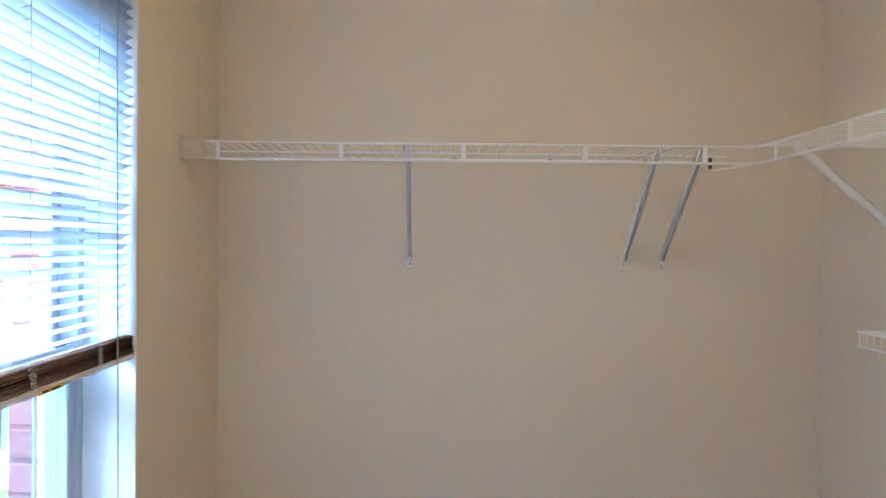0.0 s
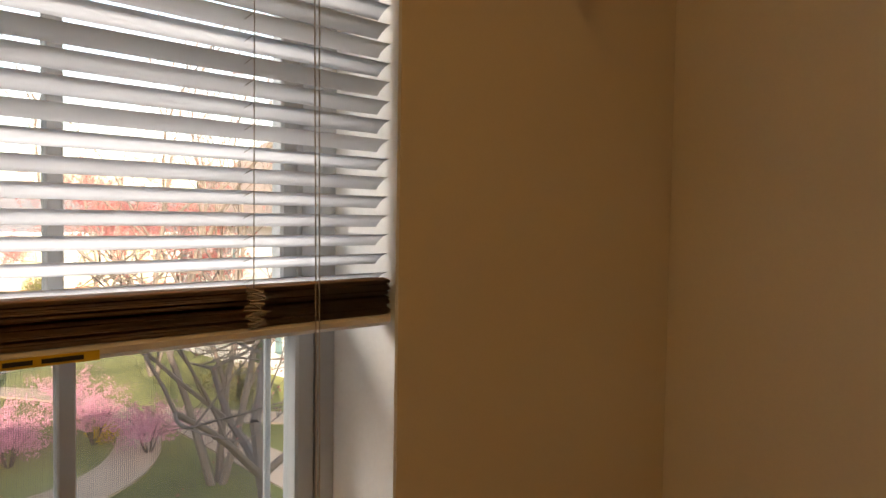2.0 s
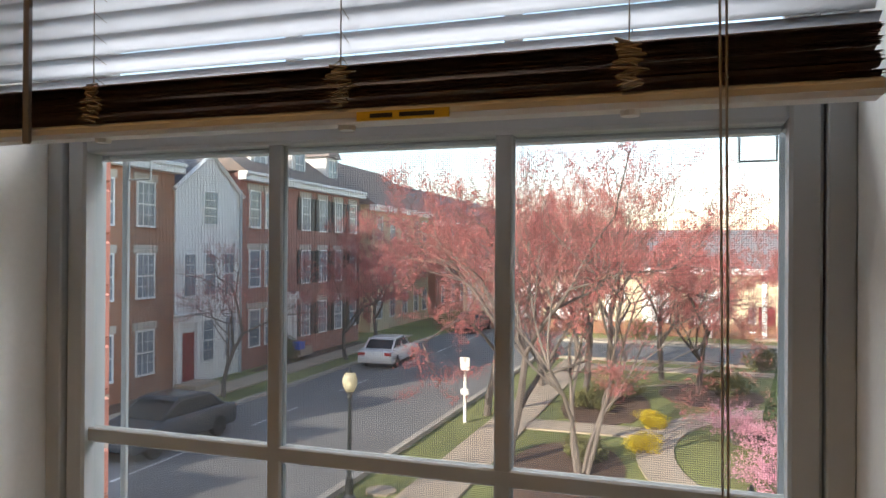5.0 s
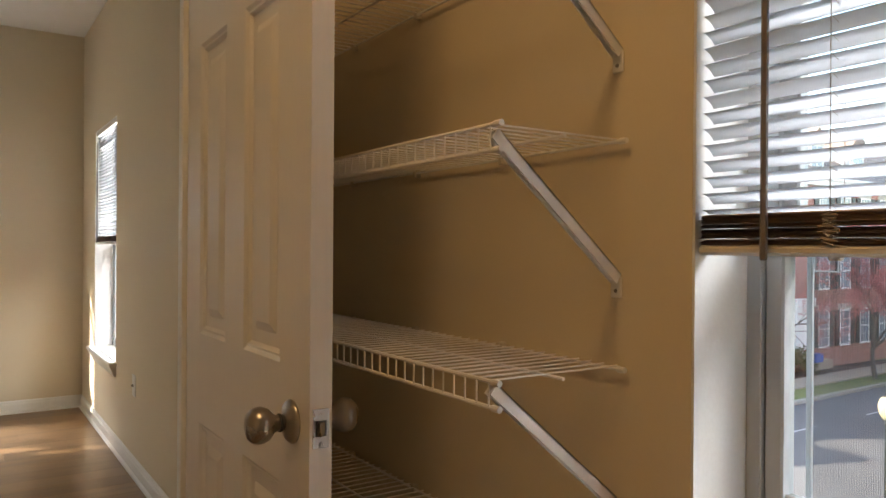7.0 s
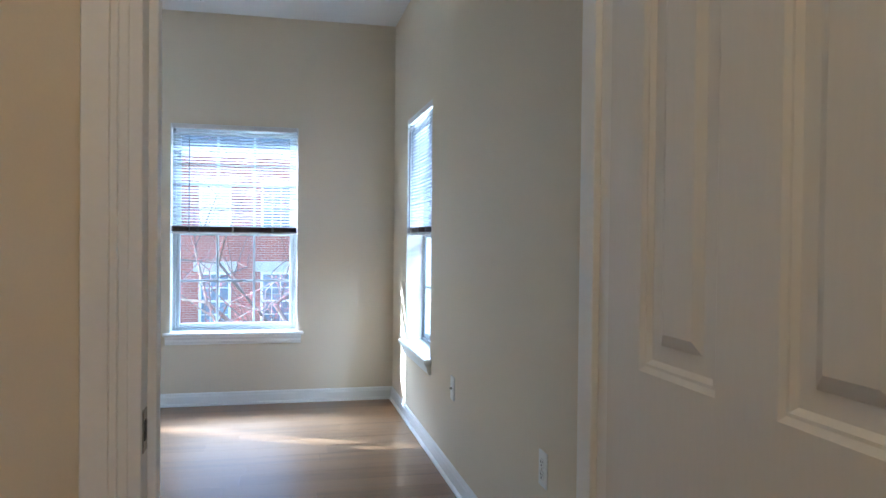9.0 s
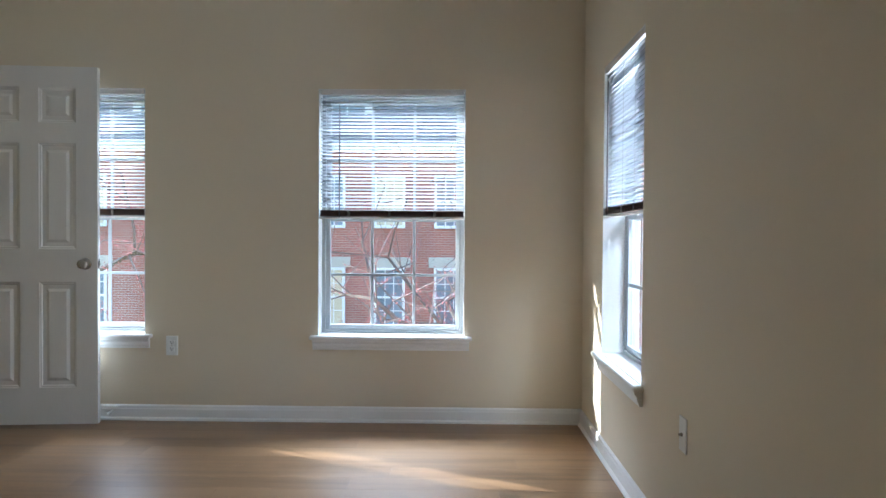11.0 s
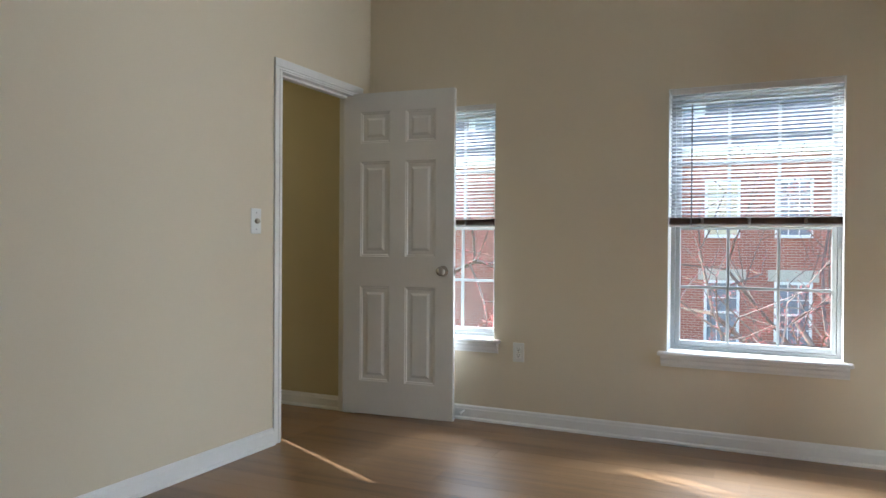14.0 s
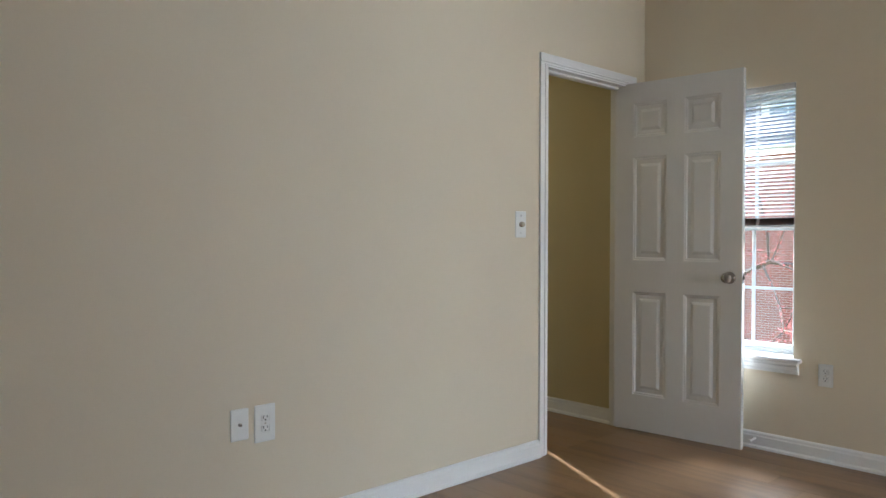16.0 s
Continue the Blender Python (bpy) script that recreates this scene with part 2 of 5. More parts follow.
CARBLK = mat("black car paint", (0.045, 0.055, 0.07), 0.18, var=0.1)
CARWHT = mat("white car paint", (0.72, 0.72, 0.72), 0.18, var=0.05)
CARGLS = mat("car glass", (0.03, 0.035, 0.04), 0.06, var=0.1)
RUBBER = mat("black tyre rubber", (0.02, 0.02, 0.02), 0.85, var=0.2)
TAIL = mat("red tail light", (0.45, 0.02, 0.02), 0.2, var=0.1)
METAL = mat("grey downpipe metal", (0.40, 0.44, 0.46), 0.45, var=0.08)
BLUEBOX = mat("blue plastic box", (0.05, 0.12, 0.55), 0.4, var=0.1)

# ---- mesh helpers ----
def link(name, bm, material, parent=None, label="", smooth=False):
    bmesh.ops.recalc_face_normals(bm, faces=bm.faces[:])
    me = bpy.data.meshes.new(name)
    bm.to_mesh(me)
    bm.free()
    me.materials.append(material)
    if smooth:
        for p in me.polygons:
            p.use_smooth = True
    ob = new(name, me)
    if parent:
        ob.parent = parent
    if label:
        ob["label"] = label
    return ob

def part(name, bm, material, parent, label="", smooth=False):
    return link(name, bm, material, parent, label, smooth)

def thing(name, label, category, group="", kind="", at=(0, 0, 0), turn=0):
    e = new(name)
    e.empty_display_size = 0.1
    e.matrix_basis = pose(*at, 0, 0, turn)
    return tagged(e, label, category, group, kind)

def box(bm, a, b, bevel=0.0, seg=1):
    """A box between two corners, with bevelled edges."""
    r = bmesh.ops.create_cube(bm, size=1)
    for v in r["verts"]:
        v.co = Vector([(a[i] + b[i]) / 2 + v.co[i] * (b[i] - a[i]) for i in range(3)])
    if bevel:
        edges = list({e for v in r["verts"] for e in v.link_edges})
        bmesh.ops.bevel(bm, geom=edges, offset=bevel, segments=seg, affect="EDGES", profile=0.5)
    return bm

def boxes(*items, bevel=0.0):
    bm = bmesh.new()
    for a, b in items:
        box(bm, a, b, bevel)
    return bm

def tube(bm, pts, r, n=6, r2=None, cap=True):
    """A round bar along points, tapering from r to r2."""
    pts = [Vector(p) for p in pts]
    rings = []
    side = None
    for i, p in enumerate(pts):
        d = (pts[min(i + 1, len(pts) - 1)] - pts[max(i - 1, 0)]).normalized()
        if side is None or abs(side.dot(d)) > 0.9:
            side = Vector((0, 0, 1)) if abs(d.z) < 0.9 else Vector((1, 0, 0))
        u = d.cross(side).normalized()
        w = d.cross(u).normalized()
        rad = r if r2 is None else r + (r2 - r) * i / (len(pts) - 1)
        rings.append([bm.verts.new(p + u * rad * math.cos(2 * math.pi * k / n) + w * rad * math.sin(2 * math.pi * k / n)) for k in range(n)])
    for q, s in zip(rings, rings[1:]):
        for k in range(n):
            bm.faces.new((q[k], q[(k + 1) % n], s[(k + 1) % n], s[k]))
    if cap:
        bm.faces.new(rings[0][::-1]), bm.faces.new(rings[-1])
    return bm

def lathe(bm, prof, m, n=24):
    """Turn (radius, height) pairs round the z axis of pose m."""
    rings = [[bm.verts.new(m @ Vector((max(r, 1e-4) * math.cos(2 * math.pi * k / n), max(r, 1e-4) * math.sin(2 * math.pi * k / n), z))) for k in range(n)] for r, z in prof]
    for q, s in zip(rings, rings[1:]):
        for k in range(n):
            bm.faces.new((q[k], q[(k + 1) % n], s[(k + 1) % n], s[k]))
    bm.faces.new(rings[0][::-1]), bm.faces.new(rings[-1])
    return bm

def extrude_profile(bm, prof, p0, p1, up=Vector((0, 0, 1))):
    """Sweep a closed (out, up) profile from p0 to p1; out is to the left of the way."""
    p0, p1 = Vector(p0), Vector(p1)
    out = up.cross((p1 - p0).normalized())
    a = [bm.verts.new(p0 + out * o + up * h) for o, h in prof]
    b = [bm.verts.new(p1 + out * o + up * h) for o, h in prof]
    n = len(prof)
    for k in range(n):
        bm.faces.new((a[k], a[(k + 1) % n], b[(k + 1) % n], b[k]))
    bm.faces.new(a[::-1]), bm.faces.new(b)
    return bm

def prism(bm, pts, z0, z1):
    a = [bm.verts.new((x, y, z0)) for x, y in pts]
    b = [bm.verts.new((x, y, z1)) for x, y in pts]
    n = len(pts)
    for k in range(n):
        bm.faces.new((a[k], a[(k + 1) % n], b[(k + 1) % n], b[k]))
    bm.faces.new(a[::-1]), bm.faces.new(b)
    return bm

# ---- plan ----
H = 2.724
WIN_Z0, WIN_Z1 = 0.505, 1.955
NWIN = (-1.553, -0.691)        # north window
NNAR = (-3.335, -2.573)        # north window behind the door
EWIN = (-1.345, -0.555)        # east bedroom window
CWIN = (-6.213, -5.369)        # closet window
XW = -3.467                    # west bedroom wall
DOOR_S, DOOR_N = -0.945, -0.162  # bedroom doorway in the west wall
YD0, YD1 = -4.30, -4.18        # wall between closet and bedroom
CDX0, CDX1 = -1.02, -0.325     # closet doorway
YS, XCW = -6.806, -1.784       # closet south and west walls
DEEP = 0.19                    # inner leaf of the outside walls

def wall(name, axis, p0, p1, a0, a1, holes, material, top=H):
    """A wall along x or y with openings right through, as one mesh."""
    bm = bmesh.new()
    def bx(u0, u1, z0, z1):
        if u1 - u0 > 1e-4 and z1 - z0 > 1e-4:
            box(bm, (u0, p0, z0) if axis == "x" else (p0, u0, z0), (u1, p1, z1) if axis == "x" else (p1, u1, z1))
    u = a0
    for h0, h1, z0, z1 in sorted(holes):
        bx(u, h0, 0, top), bx(h0, h1, 0, z0), bx(h0, h1, z1, top)
        u = h1
    bx(u, a1, 0, top)
    bmesh.ops.remove_doubles(bm, verts=bm.verts[:], dist=1e-4)
    return tagged(link(name, bm, material), "cream painted plaster wall", "wall", kind="structure")

def win(h):
    return (h[0], h[1], WIN_Z0, WIN_Z1)

wall("wall_north", "x", 0, DEEP, XW - 0.12, DEEP, [win(NWIN), win(NNAR)], WALL)
wall("wall_east", "y", 0, DEEP, YS - 0.12, 0, [win(EWIN), win(CWIN)], WALL)
wall("wall_west", "y", XW - 0.12, XW, YD1, -0.0004, [(DOOR_S, DOOR_N, 0, 2.05)], WALL)
wall("wall_closet_bedroom", "x", YD0, YD1, XW - 0.12, -0.0004, [(CDX0, CDX1, 0, 2.05)], WALL)
wall("wall_closet_south", "x", YS - 0.12, YS, XCW - 0.12, -0.0004, [], WALL)
wall("wall_closet_west", "y", XCW - 0.12, XCW, YS, YD0, [], WALL)
# unseen slot added in this wall to let the sun streak through the doorway
wall("wall_hall_north", "x", -0.15, -0.10, -5.6, XW - 0.122, [(-5.13, -4.98, 0.60, 1.10)], HALLP)
wall("wall_hall_west", "y", -5.72, -5.6, -2.6, 0.04, [], HALLP)
wall("wall_hall_south", "x", -2.72, -2.6, -5.72, XW - 0.122, [], HALLP)
for nm, a, b in (("ceiling", (XW - 0.1, YD1, H), (DEEP, DEEP, H + 0.1)), ("ceiling_closet", (XCW - 0.1, YS - 0.1, H), (DEEP, YD1 - 0.001, H + 0.1)), ("ceiling_hall", (-5.72, -2.72, H), (XW - 0.101, 0.04, H + 0.1))):
    tagged(link(nm, boxes((a, b)), CEIL), "flat white painted ceiling", "ceiling", kind="structure")
floor = tagged(link("floor", boxes(((-5.72, YS - 0.12, -0.2), (DEEP, DEEP, -0.012))), FLOORM), "brown oak laminate plank floor", "floor", kind="structure")

# baseboards with a moulded top and a shoe strip
BASE = [(0, 0.001), (0.024, 0.001), (0.022, 0.012), (0.013, 0.02), (0.013, 0.066), (0.0105, 0.072), (0.0095, 0.083), (0.004, 0.090), (0, 0.092)]
def baseboard(p0, p1):
    tagged(link("baseboard", extrude_profile(bmesh.new(), BASE, p0, p1), TRIM), "white moulded baseboard with shoe strip", "baseboard", kind="structure")
baseboard((-0.0, -0.002, 0), (XW, -0.002, 0))
baseboard((-0.002, YD1, 0), (-0.002, -0.026, 0))
baseboard((XW + 0.002, -1.003, 0), (XW + 0.002, YD1 + 0.02, 0))
baseboard((XW - 0.122, -0.152, 0), (-5.6, -0.152, 0))
baseboard((XW, YD1 + 0.002, 0), (CDX0 - 0.06, YD1 + 0.002, 0))
baseboard((CDX1 + 0.06, YD1 + 0.002, 0), (-0.026, YD1 + 0.002, 0))
baseboard((XCW + 0.002, YD0, 0), (XCW + 0.002, YS, 0))
baseboard((XCW + 0.026, YS + 0.002, 0), (-0.002, YS + 0.002, 0))
baseboard((-0.002, YS + 0.026, 0), (-0.002, YD0, 0))

def casing(name, axis, wall_at, out, a0, a1, top, last=True):
    """Door casing of three moulded boards round a doorway, on one face of a wall."""
    c = thing(name, "white moulded door casing", "trim", kind="structure")
    def board(u0, u1, z0, z1, flip):
        bm = bmesh.new()
        for d, (i0, i1) in ((0.010, (0, 0)), (0.015, (0.012, 0.022)), (0.0125, (0.022, 0.057))):
            if u1 - u0 < z1 - z0:
                s0, s1 = (u0 + i0, u0 + (i1 or 0.012)) if not flip else (u1 - (i1 or 0.012), u1 - i0)
                pa, pb = (s0, z0), (s1, z1)
            else:
                pa, pb = (u0, z0 + i0), (u1, z0 + (i1 or 0.012))
            w0, w1 = sorted((wall_at, wall_at + out * d))
            if axis == "x":
                box(bm, (pa[0], w0, pa[1]), (pb[0], w1, pb[1]), 0.0015)
            else:
                box(bm, (w0, pa[0], pa[1]), (w1, pb[0], pb[1]), 0.0015)
        part("casing_board", bm, TRIM, c)
    board(a0 - 0.057, a0, 0, top, True)
    if last:
        board(a1, a1 + 0.057, 0, top, False)
    board(a0 - 0.057, a1 + (0.057 if last else 0.004), top, top + 0.057, False)
    return c

def jamb(name, axis, w0, w1, a0, a1, top, stop):
    """Door lining with a stop strip."""
    j = thing(name, "white painted door lining", "trim", kind="structure")
    for u0, u1, z0, z1 in ((a0 - 0.002, a0 + 0.016, 0, top), (a1 - 0.016, a1 + 0.002, 0, top), (a0, a1, top - 0.016, top + 0.002)):
        part("lining", boxes(((u0, w0 - 0.003, z0), (u1, w1 + 0.003, z1)) if axis == "x" else ((w0 - 0.003, u0, z0), (w1 + 0.003, u1, z1)), bevel=0.001), TRIM, j)
    for u0, u1, z0, z1 in ((a0 + 0.016, a0 + 0.028, 0, top - 0.016), (a1 - 0.028, a1 - 0.016, 0, top - 0.016), (a0 + 0.016, a1 - 0.016, top - 0.028, top - 0.016)):
        part("door_stop", boxes(((u0, stop - 0.017, z0), (u1, stop + 0.017, z1)) if axis == "x" else ((stop - 0.017, u0, z0), (stop + 0.017, u1, z1)), bevel=0.001), TRIM, j)
    return j
casing("trim_bedroom_door", "y", XW, 1, DOOR_S, DOOR_N, 2.04)
casing("trim_closet_door_inside", "x", YD0, -1, CDX0, CDX1, 2.04)
casing("trim_closet_door_outside", "x", YD1, 1, CDX0, CDX1, 2.04)
jamb("door_frame_bedroom", "y", XW - 0.12, XW, DOOR_S, DOOR_N, 2.048, XW - 0.06)
jc = jamb("door_frame_closet", "x", YD0, YD1, CDX0, CDX1, 2.048, YD0 + 0.06)
part("strike_plate", boxes(((CDX0 + 0.016, YD0 + 0.006, 0.895), (CDX0 + 0.0175, YD0 + 0.034, 0.952)), bevel=0.0005), NICKEL, jc, "satin nickel strike plate")
part("strike_hole", boxes(((CDX0 + 0.0172, YD0 + 0.012, 0.91), (CDX0 + 0.018, YD0 + 0.027, 0.937))), DARK, jc)

# ---- windows ----
def window(name, axis, span, cols, label):
    """A vinyl sash window in an outside wall: reveal lining, frame, two sashes with muntins, panes, stool and apron. Local: u along the wall, v outwards."""
    a0, a1 = span
    w = thing(name, label, "window", kind="structure")
    def P(u, v, z):
        return (u, v, z) if axis == "x" else (v, u, z)
    def bx(bm, u0, u1, v0, v1, z0, z1, bv=0.002):
        a, b = P(u0, v0, z0), P(u1, v1, z1)
        return box(bm, [min(p, q) for p, q in zip(a, b)], [max(p, q) for p, q in zip(a, b)], bv)
    def add(name, items, m, bv=0.002, parent=w):
        bm = bmesh.new()
        for it in items:
            bx(bm, *it, bv)
        return part(name, bm, m, parent)
    z0, z1 = WIN_Z0, WIN_Z1
    t = 0.004
    add("reveal", [(a0, a0 + t, 0.001, 0.112, z0, z1)], REVEAL, 0)
    add("reveal", [(a1 - t, a1, 0.001, 0.112, z0, z1)], REVEAL, 0)
    add("reveal", [(a0 + t, a1 - t, 0.001, 0.112, z1 - t, z1)], REVEAL, 0)
    f0, f1 = a0 + t, a1 - t
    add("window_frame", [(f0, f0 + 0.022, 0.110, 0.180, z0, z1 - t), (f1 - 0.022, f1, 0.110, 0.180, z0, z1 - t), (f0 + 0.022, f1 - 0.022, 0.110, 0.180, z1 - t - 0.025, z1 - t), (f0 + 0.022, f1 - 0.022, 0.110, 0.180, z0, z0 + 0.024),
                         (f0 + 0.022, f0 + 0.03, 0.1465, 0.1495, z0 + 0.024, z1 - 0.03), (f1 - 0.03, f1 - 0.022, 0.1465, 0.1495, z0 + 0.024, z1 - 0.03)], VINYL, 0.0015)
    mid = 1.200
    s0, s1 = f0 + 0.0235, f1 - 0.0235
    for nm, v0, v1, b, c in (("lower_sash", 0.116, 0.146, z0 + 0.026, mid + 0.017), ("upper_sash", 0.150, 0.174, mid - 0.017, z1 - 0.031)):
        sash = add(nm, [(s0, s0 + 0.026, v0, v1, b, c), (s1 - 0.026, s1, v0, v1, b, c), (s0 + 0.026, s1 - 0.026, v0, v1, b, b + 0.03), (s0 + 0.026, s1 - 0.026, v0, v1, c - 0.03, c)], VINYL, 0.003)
        g0, g1, h0, h1 = s0 + 0.024, s1 - 0.024, b + 0.028, c - 0.028
        vm = (v0 + v1) / 2
        pane = bmesh.new()
        bx(pane, g0, g1, vm - 0.002, vm + 0.002, h0, h1, 0)
        pane = part("pane", pane, GLASS, sash)
        pane.visible_shadow = False
        for k in range(1, cols):
            u = g0 + (g1 - g0) * k / cols
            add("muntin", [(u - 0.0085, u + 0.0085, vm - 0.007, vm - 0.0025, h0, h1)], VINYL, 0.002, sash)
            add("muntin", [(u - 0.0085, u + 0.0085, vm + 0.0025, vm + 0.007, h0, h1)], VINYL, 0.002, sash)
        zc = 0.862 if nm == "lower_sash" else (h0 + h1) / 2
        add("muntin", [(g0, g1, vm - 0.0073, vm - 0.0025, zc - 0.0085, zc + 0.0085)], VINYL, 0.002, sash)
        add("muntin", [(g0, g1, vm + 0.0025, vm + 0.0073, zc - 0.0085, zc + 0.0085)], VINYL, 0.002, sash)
        if nm == "lower_sash":
            for u in (s0 + 0.05, s1 - 0.05):
                add("tilt_latch", [(u - 0.022, u + 0.022, v0 + 0.002, v1 - 0.004, c, c + 0.008)], VINYL, 0.002, sash)
            um = (s0 + s1) / 2
            add("sash_lock", [(um - 0.035, um + 0.035, v0 + 0.001, v1 + 0.004, c, c + 0.006), (um - 0.012, um + 0.03, v0 - 0.006, v1, c + 0.006, c + 0.016)], VINYL, 0.002, sash)
    add("window_sill", [(a0 + 0.001, a1 - 0.001, 0.0, 0.13, z0 - 0.004, z0 + 0.006)], TRIM, 0.001)
    add("stool", [(a0 - 0.045, a1 + 0.045, -0.045, -0.001, z0 - 0.018, z0 + 0.006)], TRIM, 0.006)
    ap = bmesh.new()
    prof = [(0.001, -0.019), (0.034, -0.019), (0.033, -0.03), (0.024, -0.040), (0.022, -0.058), (0.016, -0.064), (0.014, -0.078), (0.001, -0.08)]
    ends = (P(a1 + 0.028, 0, z0), P(a0 - 0.028, 0, z0)) if axis == "x" else (P(a0 - 0.028, 0, z0), P(a1 + 0.028, 0, z0))
    extrude_profile(ap, prof, *ends)
    part("apron", ap, TRIM, w)
    return w

def blind(name, axis, span, bottom, drop_label, n_lad, group, tilt=-15):
    """A one-inch slatted blind, half raised: head rail, open slats, the raised slats stacked on the bottom rail, ladders, wand and lift cord."""
    a0, a1 = span[0] + 0.010, span[1] - 0.010
    b = thing(name, drop_label, "blind", group)
    def P(u, v, z):
        return Vector((u, v, z)) if axis == "x" else Vector((v, u, z))
    def bar(nm, u0, u1, v0, v1, z0, z1, m, bv=0.002):
        p, q = P(u0, v0, z0), P(u1, v1, z1)
        return part(nm, box(bmesh.new(), [min(i, j) for i, j in zip(p, q)], [max(i, j) for i, j in zip(p, q)], bv), m, b)
    bar("head_rail", a0, a1, 0.004, 0.032, WIN_Z1 - 0.033, WIN_Z1 - 0.005, RAILM)
    stack_h = 0.034
    rail_top = bottom + 0.013
    bar("bottom_rail", a0 - 0.004, a1 + 0.004, 0.002, 0.030, bottom, rail_top, RAILM, 0.004)
    # one slat: a shallow arc, tilted with its room edge up
    def slat_mesh(tilt, wob):
        bm = bmesh.new()
        rows = []
        for k in range(6):
            s = -0.0125 + 0.025 * k / 5
            arch = 0.0022 * (1 - (s / 0.0125) ** 2)
            v, z = s * math.cos(tilt) - arch * math.sin(tilt), s * math.sin(tilt) + arch * math.cos(tilt)
            rows.append([bm.verts.new(P(u, v, z + wob * math.sin(3 * u))) for u in (a0, a0 + (a1 - a0) * 0.33, a0 + (a1 - a0) * 0.67, a1)])
        for q, r in zip(rows, rows[1:]):
            for k in range(3):
                bm.faces.new((q[k], q[k + 1], r[k + 1], r[k]))
        bmesh.ops.solidify(bm, geom=bm.faces[:], thickness=0.0004)
        return bm
    z = rail_top + stack_h + 0.004
    first = None
    rnd = random.Random(5)
    while z < WIN_Z1 - 0.045:
        if first is None:
            first = part("slat", slat_mesh(radians(tilt), 0.0), SLAT, b, smooth=True)
            o = first
        else:
            o = new("slat", first.data)
            o.parent = b
        o.location = P(0, 0.018, z)
        o.rotation_euler = (rnd.uniform(-0.03, 0.03), 0, 0) if axis == "x" else (0, rnd.uniform(-0.03, 0.03), 0)
        z += 0.0204
    # raised slats, browner than the open ones to paint in the stack's shade
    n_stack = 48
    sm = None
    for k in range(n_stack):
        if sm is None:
            sm = part("stacked_slat", slat_mesh(radians(2), 0.0004), STACK_SHADED, b, smooth=True)
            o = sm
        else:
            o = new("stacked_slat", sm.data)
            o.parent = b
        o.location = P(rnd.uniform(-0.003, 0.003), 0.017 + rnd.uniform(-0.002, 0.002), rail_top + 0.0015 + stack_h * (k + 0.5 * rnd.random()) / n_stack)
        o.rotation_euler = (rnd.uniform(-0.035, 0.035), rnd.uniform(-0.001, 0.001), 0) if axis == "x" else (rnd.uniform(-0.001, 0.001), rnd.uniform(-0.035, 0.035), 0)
    w = a1 - a0
    fr = {2: (0.25, 0.75), 3: (0.20, 0.485, 0.80)}[n_lad]
    for f in fr:
        u = a0 + w * f
        lad = bmesh.new()
        for v in (0.0035, 0.0325):
            tube(lad, [P(u + (0.002 if v < 0.01 else -0.002), v, WIN_Z1 - 0.03), P(u, v, rail_top + stack_h)], 0.0006, 4)
        zz = rail_top + stack_h + 0.006
        while zz < WIN_Z1 - 0.05:
            tube(lad, [P(u, 0.0035, zz + 0.004), P(u + 0.002, 0.0325, zz - 0.004)], 0.0004, 3, cap=False)
            zz += 0.0204
        part("ladder_cord", lad, CORD, b)
        knot = bmesh.new()
        pts = []
        for k in range(46):
            h = rail_top + stack_h * (1.06 - k / 45)
            pts.append(P(u + 0.010 * math.sin(k * 1.9) + rnd.uniform(-0.005, 0.005), 0.0035 + rnd.uniform(-0.002, 0.001) - 0.003, h + rnd.uniform(-0.003, 0.003)))
        tube(knot, pts, 0.0011, 4)
        part("bunched_cord", knot, CORD, b)
        part("rail_plug", lathe(bmesh.new(), [(0.003, -0.003), (0.007, -0.003), (0.008, 0.001), (0.003, 0.002)], Matrix.Translation(P(u, 0.016, bottom - 0.001)), 12), RAILM, b)
    return b, P, a0, a1

def closet_extras(b, P, a0, a1):
    part("tilt_wand", lathe(bmesh.new(), [(0.003, 0), (0.0042, 0.002), (0.0042, 0.72), (0.002, 0.735)], Matrix.Translation((-0.006, a1 - 0.093, 1.178)), 6), WANDM, b, "clear grey tilt wand")
    c = bmesh.new()
    tube(c, [(-0.004, -6.093, 1.93), (-0.005, -6.097, 1.5), (-0.006, -6.101, 1.18), (-0.006, -6.107, 0.62)], 0.0009, 4)
    tube(c, [(-0.003, -6.097, 1.93), (-0.004, -6.103, 1.5), (-0.006, -6.105, 1.18), (-0.008, -6.110, 0.62)], 0.0009, 4)
    part("lift_cord", c, CORD, b)
    part("warning_label", boxes(((-0.0005, -5.90, 1.1835), (0.0018, -5.82, 1.191))), YELLOW, b, "yellow printed warning label")
    part("label_text", boxes(((-0.0009, -5.888, 1.1855), (0.0, -5.858, 1.189)), ((-0.0009, -5.852, 1.1855), (0.0, -5.832, 1.189))), DARK, b)

wn1 = window("window_1", "x", NWIN, 3, "white vinyl sash window with six-pane grilles")
window("window_2", "x", NNAR, 3, "white vinyl sash window beside the open door")
window("window_3", "y", EWIN, 3, "white vinyl sash window on the side wall")
wc = window("window_4", "y", CWIN, 3, "white vinyl sash window of the closet with insect screen")
bm = boxes(((0.187, CWIN[0] + 0.05, 0.53), (0.1875, CWIN[1] - 0.05, 1.19)))
scr = part("insect_screen", bm, SCREEN, wc, "fine grey insect screen")
scr.visible_shadow = False
part("screen_frame", boxes(((0.183, CWIN[0] + 0.046, 0.515), (0.189, CWIN[0] + 0.054, 1.20)), ((0.183, CWIN[1] - 0.054, 0.515), (0.189, CWIN[1] - 0.046, 1.20)), ((0.183, CWIN[0] + 0.054, 0.515), (0.189, CWIN[1] - 0.054, 0.530)), bevel=0.001), VINYL, wc)
